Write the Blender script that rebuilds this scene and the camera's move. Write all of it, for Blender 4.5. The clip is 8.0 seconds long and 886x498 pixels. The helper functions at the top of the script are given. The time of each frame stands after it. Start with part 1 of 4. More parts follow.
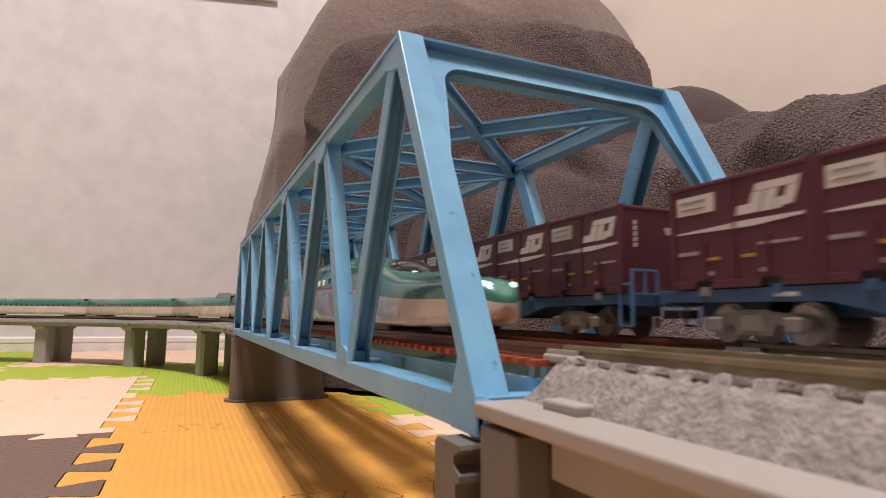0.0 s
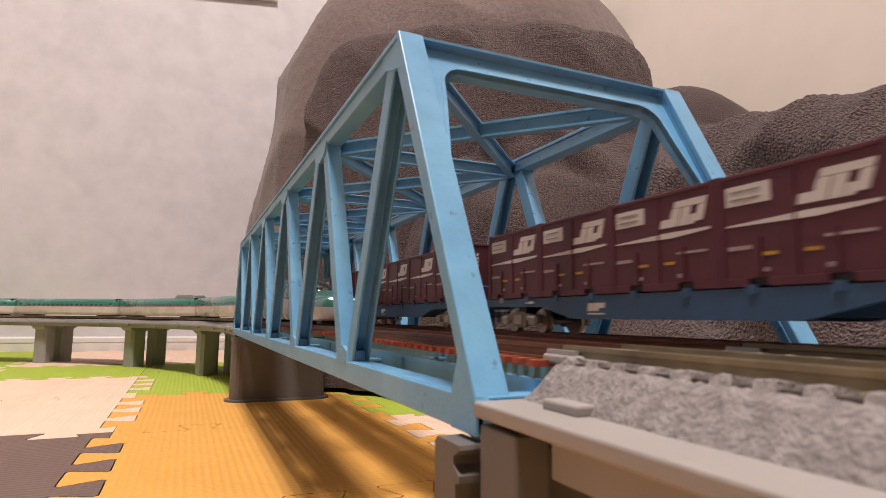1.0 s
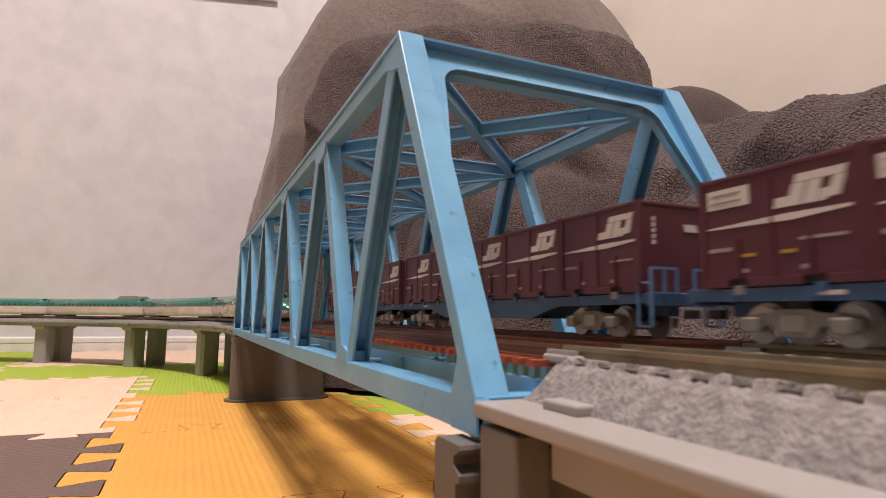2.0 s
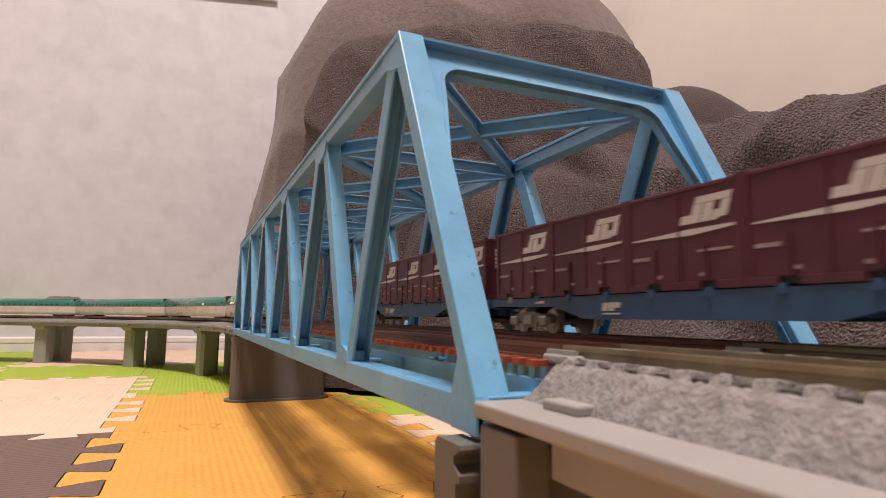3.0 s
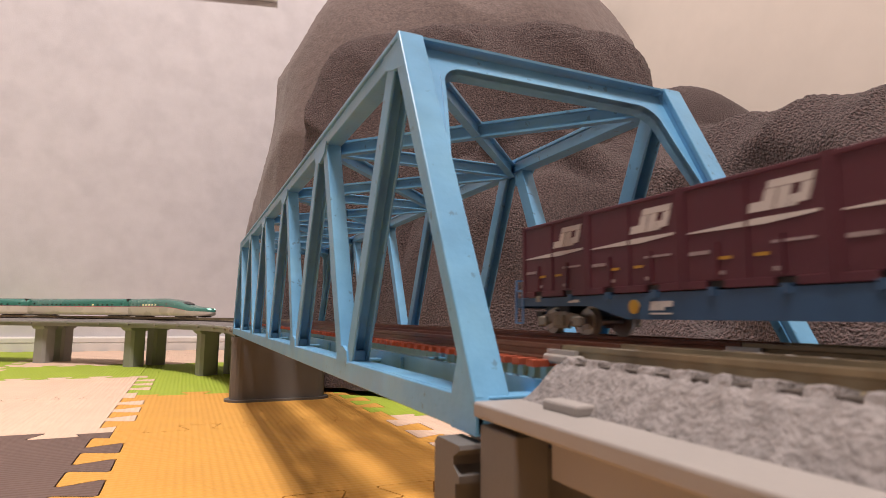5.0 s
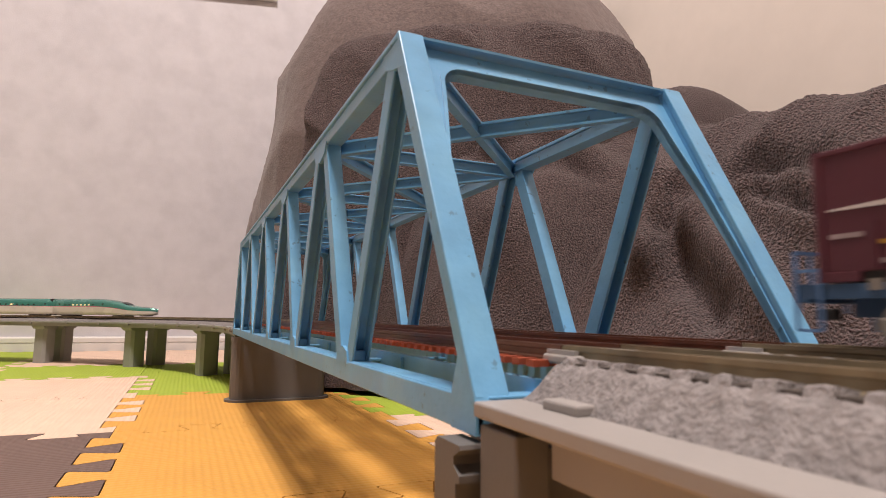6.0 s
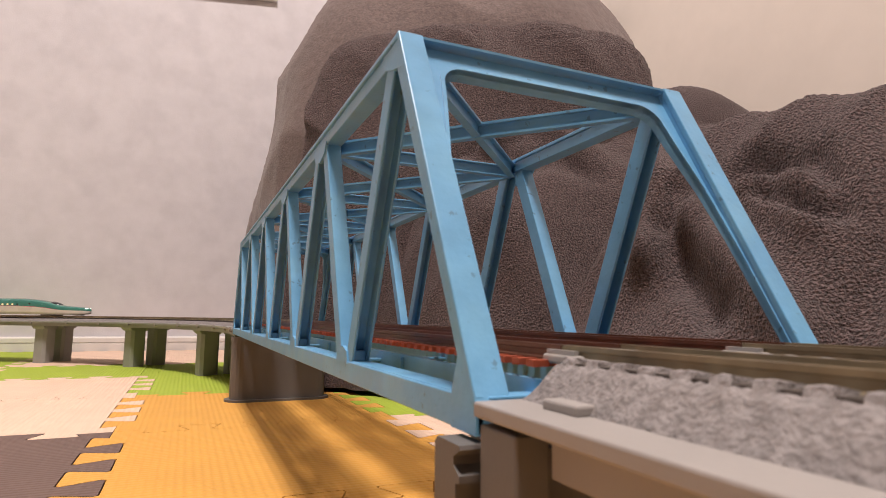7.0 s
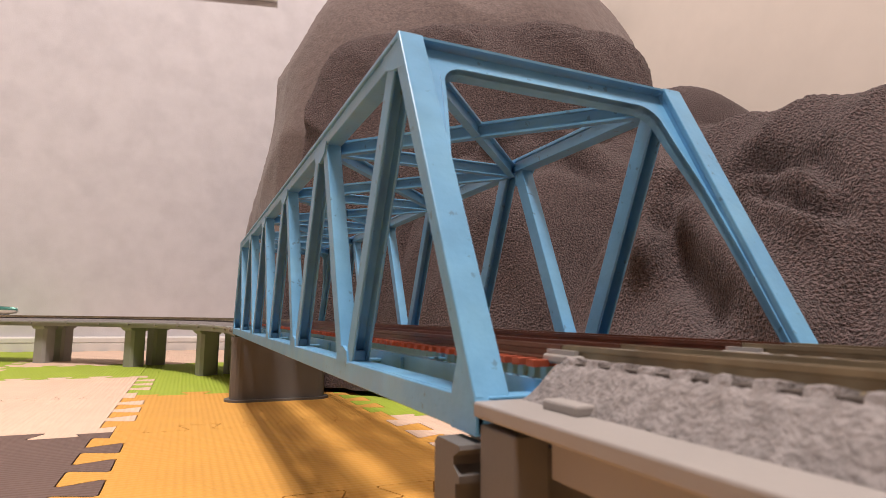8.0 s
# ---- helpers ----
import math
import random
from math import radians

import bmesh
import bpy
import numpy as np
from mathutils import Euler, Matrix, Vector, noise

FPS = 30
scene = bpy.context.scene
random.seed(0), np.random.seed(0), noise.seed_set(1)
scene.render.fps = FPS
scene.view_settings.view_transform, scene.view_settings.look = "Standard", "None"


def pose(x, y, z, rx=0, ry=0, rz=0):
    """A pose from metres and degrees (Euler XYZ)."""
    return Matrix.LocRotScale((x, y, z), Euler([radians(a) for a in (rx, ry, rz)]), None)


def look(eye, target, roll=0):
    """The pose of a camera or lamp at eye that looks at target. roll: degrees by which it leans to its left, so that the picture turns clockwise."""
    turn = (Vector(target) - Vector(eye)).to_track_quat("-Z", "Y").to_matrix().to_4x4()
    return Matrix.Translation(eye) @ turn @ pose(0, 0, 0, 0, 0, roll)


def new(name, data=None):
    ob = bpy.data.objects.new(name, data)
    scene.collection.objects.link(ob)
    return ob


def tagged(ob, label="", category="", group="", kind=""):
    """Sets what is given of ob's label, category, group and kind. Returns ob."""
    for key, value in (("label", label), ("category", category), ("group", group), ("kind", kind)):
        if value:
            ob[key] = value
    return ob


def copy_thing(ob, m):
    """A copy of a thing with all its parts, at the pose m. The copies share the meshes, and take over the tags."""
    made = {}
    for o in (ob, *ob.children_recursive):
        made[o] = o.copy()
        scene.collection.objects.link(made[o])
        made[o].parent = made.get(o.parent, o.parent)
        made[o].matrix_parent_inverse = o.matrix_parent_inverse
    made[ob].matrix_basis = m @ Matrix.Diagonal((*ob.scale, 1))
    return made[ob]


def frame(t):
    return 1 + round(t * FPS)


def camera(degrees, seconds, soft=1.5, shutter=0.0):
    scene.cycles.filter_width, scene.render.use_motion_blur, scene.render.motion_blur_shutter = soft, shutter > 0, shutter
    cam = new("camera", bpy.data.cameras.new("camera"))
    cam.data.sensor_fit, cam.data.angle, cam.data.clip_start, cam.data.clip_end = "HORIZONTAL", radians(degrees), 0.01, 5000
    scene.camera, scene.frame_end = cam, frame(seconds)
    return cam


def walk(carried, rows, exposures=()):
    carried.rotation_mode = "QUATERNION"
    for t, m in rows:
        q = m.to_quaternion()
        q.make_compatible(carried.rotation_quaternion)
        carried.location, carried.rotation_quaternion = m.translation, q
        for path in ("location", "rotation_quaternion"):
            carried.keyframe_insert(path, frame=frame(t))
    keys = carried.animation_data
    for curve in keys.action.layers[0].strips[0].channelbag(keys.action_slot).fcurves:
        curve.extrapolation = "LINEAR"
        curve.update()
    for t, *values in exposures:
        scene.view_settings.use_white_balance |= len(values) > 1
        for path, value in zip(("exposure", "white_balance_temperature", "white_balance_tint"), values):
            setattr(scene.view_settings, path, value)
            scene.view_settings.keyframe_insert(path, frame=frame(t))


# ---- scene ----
# camera: stands still, low beside the model bridge
cam = camera(74.836, 8.0, soft=0.85, shutter=0.5)
EYE = (-0.03275, -0.06395, 0.06311)
YAW, PITCH, ROLL = 23.647, 6.7248, 0.6213
_y, _p = radians(YAW), radians(PITCH)
AIM = (EYE[0] + math.sin(_y) * math.cos(_p), EYE[1] + math.cos(_y) * math.cos(_p), EYE[2] + math.sin(_p))
STAND = look(EYE, AIM, ROLL)
walk(cam, [(0.0, STAND), (8.0, STAND)], exposures=[(0.0, 0.0, 6500, 10), (8.0, 0.0, 6500, 10)])

cam.data.dof.use_dof = True
cam.data.dof.focus_distance, cam.data.dof.aperture_fstop = 0.30, 64.0

# light: one round ceiling lamp in a closed room, and a faint even fill added by the world
world = bpy.data.worlds.new("world")
world.use_nodes = True
world.node_tree.nodes["Background"].inputs[0].default_value = (1.0, 0.86, 0.74, 1)
world.node_tree.nodes["Background"].inputs[1].default_value = 0.015
scene.world = world
LAMP = (-0.24, -0.30, 2.25)
lamp_data = bpy.data.lights.new("ceiling_lamp_light", "AREA")
lamp_data.shape, lamp_data.size, lamp_data.energy = "DISK", 0.50, 72
lamp_data.color = (1.0, 0.87, 0.815)
lamp = new("ceiling_lamp_light", lamp_data)
lamp.matrix_world = look(LAMP, (-0.24, -0.2999, 0.0))


# ---- materials ----
def material(name, color, rough=0.5, metal=0.0, vary=0.12, scale=60.0, bump=0.0, bump_scale=400.0, coat=0.0,
             second=None, second_scale=8.0, second_amount=0.5, sheen=0.0, bump_depth=0.001, speck=None):
    m = bpy.data.materials.new(name)
    m.use_nodes = True
    nt = m.node_tree
    b = nt.nodes["Principled BSDF"]
    b.inputs["Roughness"].default_value, b.inputs["Metallic"].default_value = rough, metal
    b.inputs["Coat Weight"].default_value = coat
    if sheen:
        b.inputs["Sheen Weight"].default_value, b.inputs["Sheen Roughness"].default_value = sheen, 0.5
    co = nt.nodes.new("ShaderNodeTexCoord")
    n = nt.nodes.new("ShaderNodeTexNoise")
    n.inputs["Scale"].default_value, n.inputs["Detail"].default_value = scale, 5
    nt.links.new(co.outputs["Object"], n.inputs["Vector"])
    ramp = nt.nodes.new("ShaderNodeMapRange")
    ramp.inputs[1].default_value, ramp.inputs[2].default_value = 0.3, 0.7
    ramp.inputs[3].default_value, ramp.inputs[4].default_value = 1 - vary, 1 + vary
    nt.links.new(n.outputs[0], ramp.inputs[0])
    mul = nt.nodes.new("ShaderNodeMix")
    mul.data_type, mul.blend_type = "RGBA", "MULTIPLY"
    mul.inputs[0].default_value = 1
    mul.inputs[6].default_value = (*color, 1)
    last = mul.inputs[6]
    if second:
        n2 = nt.nodes.new("ShaderNodeTexNoise")
        n2.inputs["Scale"].default_value, n2.inputs["Detail"].default_value = second_scale, 3
        nt.links.new(co.outputs["Object"], n2.inputs["Vector"])
        r2 = nt.nodes.new("ShaderNodeMapRange")
        r2.inputs[1].default_value, r2.inputs[2].default_value = 0.48, 0.62
        r2.inputs[4].default_value = second_amount
        nt.links.new(n2.outputs[0], r2.inputs[0])
        mx = nt.nodes.new("ShaderNodeMix")
        mx.data_type = "RGBA"
        mx.inputs[6].default_value, mx.inputs[7].default_value = (*color, 1), (*second, 1)
        nt.links.new(r2.outputs[0], mx.inputs[0])
        nt.links.new(mx.outputs[2], mul.inputs[6])
    nt.links.new(ramp.outputs[0], mul.inputs[7])
    nt.links.new(mul.outputs[2], b.inputs["Base Color"])
    if speck:
        # small worn spots of another colour
        ns = nt.nodes.new("ShaderNodeTexNoise")
        ns.inputs["Scale"].default_value, ns.inputs["Detail"].default_value = 430, 4
        nt.links.new(co.outputs["Object"], ns.inputs["Vector"])
        rs = nt.nodes.new("ShaderNodeMapRange")
        rs.inputs[1].default_value, rs.inputs[2].default_value, rs.inputs[4].default_value = 0.67, 0.70, 0.55
        nt.links.new(ns.outputs[0], rs.inputs[0])
        ms = nt.nodes.new("ShaderNodeMix")
        ms.data_type = "RGBA"
        ms.inputs[7].default_value = (*speck, 1)
        nt.links.new(rs.outputs[0], ms.inputs[0])
        nt.links.new(mul.outputs[2], ms.inputs[6])
        nt.links.new(ms.outputs[2], b.inputs["Base Color"])
    rr = nt.nodes.new("ShaderNodeMapRange")
    rr.inputs[3].default_value, rr.inputs[4].default_value = max(0.02, rough - 0.1), min(1, rough + 0.1)
    nt.links.new(n.outputs[0], rr.inputs[0])
    nt.links.new(rr.outputs[0], b.inputs["Roughness"])
    if bump:
        nb = nt.nodes.new("ShaderNodeTexNoise")
        nb.inputs["Scale"].default_value, nb.inputs["Detail"].default_value = bump_scale, 4
        nt.links.new(co.outputs["Object"], nb.inputs["Vector"])
        bp = nt.nodes.new("ShaderNodeBump")
        bp.inputs["Strength"].default_value, bp.inputs["Distance"].default_value = bump, bump_depth
        nt.links.new(nb.outputs[0], bp.inputs["Height"])
        nt.links.new(bp.outputs[0], b.inputs["Normal"])
    return m


M_BLUE = material("light_blue_plastic", (0.130, 0.365, 0.615), 0.36, vary=0.08, scale=160, bump=0.06, bump_scale=900, second=(0.18, 0.45, 0.68), second_scale=55, speck=(0.07, 0.13, 0.19))
M_TIE_RED = material("red_brown_ties", (0.34, 0.065, 0.026), 0.6, vary=0.2, scale=300)
M_RAIL_RED = material("brown_rail", (0.13, 0.055, 0.035), 0.35, metal=0.35, vary=0.2, scale=200)
M_RAIL = material("nickel_rail", (0.27, 0.225, 0.145), 0.42, metal=0.55, vary=0.25, scale=160, second=(0.17, 0.12, 0.07), second_scale=60)
M_TIE = material("dark_ties", (0.055, 0.045, 0.038), 0.7, vary=0.2, scale=300)
M_BALLAST = material("grey_ballast", (0.265, 0.245, 0.242), 0.9, vary=0.22, scale=900, bump=0.6, bump_scale=1500, second=(0.185, 0.165, 0.160), second_scale=480, second_amount=0.55)
M_JOINER = material("grey_joiner", (0.40, 0.38, 0.36), 0.55, vary=0.1)
M_DECK = material("pale_viaduct_plastic", (0.30, 0.282, 0.27), 0.55, vary=0.05, scale=60, bump=0.05, bump_scale=900)
M_PIER = material("grey_pier_plastic", (0.130, 0.124, 0.120), 0.55, vary=0.06, scale=50, bump=0.05, bump_scale=900)
M_VIAPIER = material("grey_viaduct_plastic", (0.30, 0.30, 0.285), 0.55, vary=0.06, scale=50)
M_WALL = material("grey_wallpaper", (0.61, 0.60, 0.635), 0.85, vary=0.05, scale=32, bump=0.25, bump_scale=700, second=(0.545, 0.535, 0.57), second_scale=18)
M_WALL2 = material("cream_wallpaper", (0.78, 0.71, 0.64), 0.85, vary=0.02, scale=30, bump=0.08, bump_scale=600)
# beige for the unseen walls, darker than the cream to cut bounced fill
M_WALL3 = material("dimmed_beige_wallpaper", (0.52, 0.46, 0.41), 0.85, vary=0.03, scale=30, bump=0.25, bump_scale=600)
M_WHITE = material("white_trim", (0.72, 0.70, 0.68), 0.5, vary=0.03)
M_CEIL = material("white_ceiling", (0.78, 0.76, 0.74), 0.9, vary=0.02)
# terry: strong noise tone in the colour stands in for shade between pile loops
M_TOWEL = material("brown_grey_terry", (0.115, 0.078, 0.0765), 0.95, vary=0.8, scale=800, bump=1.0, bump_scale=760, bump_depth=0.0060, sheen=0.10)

M_FLEECE = material("brown_grey_fleece", (0.142, 0.107, 0.100), 0.95, vary=0.22, scale=260, bump=0.6, bump_scale=420, bump_depth=0.0014, sheen=0.15)


# ---- helpers ----
def box(bm, x0, x1, y0, y1, z0, z1, bevel=0.0):
    vs = [bm.verts.new((x, y, z)) for x in (x0, x1) for y in (y0, y1) for z in (z0, z1)]
    fs = [bm.faces.new([vs[i] for i in f]) for f in ((0, 1, 3, 2), (4, 6, 7, 5), (0, 4, 5, 1), (2, 3, 7, 6), (0, 2, 6, 4), (1, 5, 7, 3))]
    if bevel:
        es = list({e for f in fs for e in f.edges})
        bmesh.ops.bevel(bm, geom=es, offset=bevel, segments=2, affect="EDGES", profile=0.5)
    return vs


def extrude_poly(bm, pts, place, depth):
    """A prism: pts in two dimensions, place(u, v, w) -> xyz, w runs from depth[0] to depth[1]."""
    a = [bm.verts.new(place(u, v, depth[0])) for u, v in pts]
    b = [bm.verts.new(place(u, v, depth[1])) for u, v in pts]
    n = len(pts)
    bm.faces.new(a)
    bm.faces.new(b[::-1])
    for i in range(n):
        bm.faces.new((a[i], b[i], b[(i + 1) % n], a[(i + 1) % n]))


def beam(bm, p, q, wide, high, up=(0, 0, 1), bevel=0.0):
    """A bar of a rectangular section from p to q."""
    p, q = Vector(p), Vector(q)
    d = (q - p).normalized()
    s = d.cross(Vector(up)).normalized()
    h = s.cross(d).normalized()
    vs = []
    for c in (p, q):
        for a, b in ((-1, -1), (1, -1), (1, 1), (-1, 1)):
            vs.append(bm.verts.new(c + s * a * wide / 2 + h * b * high / 2))
    fs = [bm.faces.new([vs[i] for i in f]) for f in ((0, 1, 2, 3), (7, 6, 5, 4), (0, 4, 5, 1), (1, 5, 6, 2), (2, 6, 7, 3), (3, 7, 4, 0))]
    if bevel:
        es = list({e for f in fs for e in f.edges})
        bmesh.ops.bevel(bm, geom=es, offset=bevel, segments=1, affect="EDGES")


def mesh_of(bm, name, mat, smooth=False):
    bmesh.ops.recalc_face_normals(bm, faces=bm.faces[:])
    me = bpy.data.meshes.new(name)
    bm.to_mesh(me)
    bm.free()
    me.materials.append(mat)
    if smooth:
        for f in me.polygons:
            f.use_smooth = True
    return me


def part(name, bm, mat, parent=None, label="", smooth=False):
    ob = new(name, mesh_of(bm, name, mat, smooth))
    ob.parent = parent
    if label:
        tagged(ob, label)
    return ob


def soften(ob, width=0.00022):
    mod = ob.modifiers.new("bevel", "BEVEL")
    mod.width, mod.segments, mod.limit_method = width, 2, "ANGLE"
    return ob


def empty(name, at, label, category, group="", kind=""):
    ob = new(name)
    ob.empty_display_size = 0.01
    ob.matrix_basis = at
    return tagged(ob, label, category, group, kind)


# ---- the room ----
def room():
    floor = bmesh.new()
    box(floor, -3.3, 0.9, -4.6, 1.25, -0.06, -0.012)
    tagged(part("floor", floor, material("floor_boards", (0.28, 0.19, 0.13), 0.5, vary=0.15, scale=20)), "pale wooden floor under the foam mats", "floor", kind="structure")
    # west and south walls are unseen, added to close the room and bounce light
    for nm, dims, mt, lab in (("wall_north", (-3.3, 0.84, 1.095, 1.215, -0.012, 2.4), M_WALL, "pale grey papered wall behind the viaduct"),
                              ("wall_east", (0.72, 0.84, -4.6, 1.095, -0.012, 2.4), M_WALL2, "cream papered wall behind the draped towel"),
                              ("wall_west", (-3.4, -3.3, -4.6, 1.215, -0.012, 2.4), M_WALL3, "unseen beige wall, kept dark to cut bounced fill light"),
                              ("wall_south", (-3.4, 0.84, -4.7, -4.6, -0.012, 2.4), M_WALL3, "unseen beige wall, kept dark to cut bounced fill light")):
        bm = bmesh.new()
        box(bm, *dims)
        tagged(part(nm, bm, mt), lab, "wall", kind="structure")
    # the ceiling is unseen too, added for white bounce
    bm = bmesh.new()
    box(bm, -3.4, 0.84, -4.7, 1.215, 2.4, 2.5)
    tagged(part("ceiling", bm, M_CEIL), "unseen plain white ceiling that bounces fill light", "ceiling", kind="structure")
    bm = bmesh.new()
    extrude_poly(bm, [(-0.0005, -0.012), (-0.010, -0.012), (-0.010, 0.0125), (-0.0082, 0.0130), (-0.0082, 0.0142), (-0.010, 0.0148), (-0.010, 0.0215), (-0.007, 0.0240), (-0.0005, 0.0240)],
                 lambda u, v, w: (w, 1.095 + u, v), (-3.3, 0.715))
    tagged(part("baseboard", bm, M_WHITE), "low white grooved skirting along the wall", "baseboard", kind="structure")


room()

# ---- foam mats ----
TILE, MX, MY = 0.156, -0.0655, 0.3005
ORANGE, PEACH, GREEN, BROWN = (0.68, 0.35, 0.070), (0.75, 0.55, 0.42), (0.35, 0.455, 0.045), (0.150, 0.098, 0.082)


def foam(name, color):
    m = material(name, color, 0.8, vary=0.05, scale=30)
    nt = m.node_tree
    b = nt.nodes["Principled BSDF"]
    co = nt.nodes.new("ShaderNodeTexCoord")
    w = []
    for axis in ("X", "Y"):
        t = nt.nodes.new("ShaderNodeTexWave")
        t.bands_direction = axis
        t.inputs["Scale"].default_value = 95
        t.inputs["Distortion"].default_value = 0.25
        nt.links.new(co.outputs["Object"], t.inputs["Vector"])
        w.append(t)
    add = nt.nodes.new("ShaderNodeMath")
    add.operation = "ADD"
    nt.links.new(w[0].outputs["Fac"], add.inputs[0])
    nt.links.new(w[1].outputs["Fac"], add.inputs[1])
    bp = nt.nodes.new("ShaderNodeBump")
    bp.inputs["Strength"].default_value, bp.inputs["Distance"].default_value = 0.55, 0.0006
    nt.links.new(add.outputs[0], bp.inputs["Height"])
    nt.links.new(bp.outputs[0], b.inputs["Normal"])
    return m


FOAM = {k: foam(k + "_foam", c) for k, c in (("orange", ORANGE), ("peach", PEACH), ("green", GREEN), ("brown", BROWN))}


def tile_outline():
    """One square with interlocking dovetail teeth: out where the neighbour is in."""
    n, d, gap, lean = 9, 0.0080, 0.0003, 0.0032
    p = TILE / n

    def edge(flip):
        pts = [(0.0, 0.0)]
        for i in range(n):
            a, b = i * p, (i + 1) * p
            out = (i % 2 == 1) != flip
            s = 1 if out else -1
            g = gap * s
            if i in (0, n - 1):
                pts += [(a + 0.0002, -gap / 2), (b - 0.0002, -gap / 2)]
            else:
                c = 0.0016
                pts += [(a - lean * 0.85 + g, s * (d - c)), (a - lean + c + g, s * d - gap), (b + lean - c - g, s * d - gap), (b + lean * 0.85 - g, s * (d - c))]
        return pts
    out = []
    out += [(u, -v) for u, v in edge(False)[1:]]
    out += [(TILE + v, u) for u, v in edge(True)[1:]]
    out += [(TILE - u, TILE + v) for u, v in edge(True)[1:]]
    out += [(-v, TILE - u) for u, v in edge(False)[1:]]
    clean = []
    for q in out:
        if not clean or abs(q[0] - clean[-1][0]) + abs(q[1] - clean[-1][1]) > 1e-6:
            clean.append(q)
    return clean


def mats():
    outline = tile_outline()
    made = {}
    colours = {(-1, -1): "brown", (-1, 0): "peach", (-1, 1): "peach", (-1, 2): "green", (-1, 3): "peach", (-1, 4): "peach",
               (0, -1): "orange", (0, -2): "orange", (0, 0): "orange", (0, 1): "green", (0, 2): "green", (0, 3): "peach",
               (1, 0): "green", (1, -1): "peach", (1, 1): "peach", (-2, 3): "green", (-2, 4): "green", (-2, 2): "peach", (-2, -1): "brown", (-1, -2): "brown",
               (-3, 3): "green", (-3, 4): "green"}
    for i in range(-5, 5):
        for j in range(-4, 5):
            c = colours.get((i, j), ("peach", "orange", "peach", "brown")[(i * 3 + j) % 4] if j < 2 else "peach")
            if c not in made:
                bm = bmesh.new()
                extrude_poly(bm, outline, lambda u, v, w: (u, v, w), (-0.010, 0.0))
                made[c] = mesh_of(bm, "foam_tile", FOAM[c])
            ob = new("foam_tile", made[c])
            ob.matrix_basis = pose(MX + i * TILE, MY + j * TILE, 0)
            tagged(ob, c + " foam play mat tile with interlocking teeth", "foam mat", "foam floor tiles")


mats()

# ---- the truss bridge ----
W, L, N = 0.0679, 0.4056, 6
PANEL = L / N
ZB, ZLOW, ZTOP = 0.0535, 0.0489, 0.1150
TW = 0.0046
SLOPE = 0.0321
RAIL_Z = 0.0597
TRACKS = (W / 2 - 0.0165, W / 2 + 0.0165)


def top_y(i):
    return SLOPE + (L - 2 * SLOPE) * i / (N - 1)


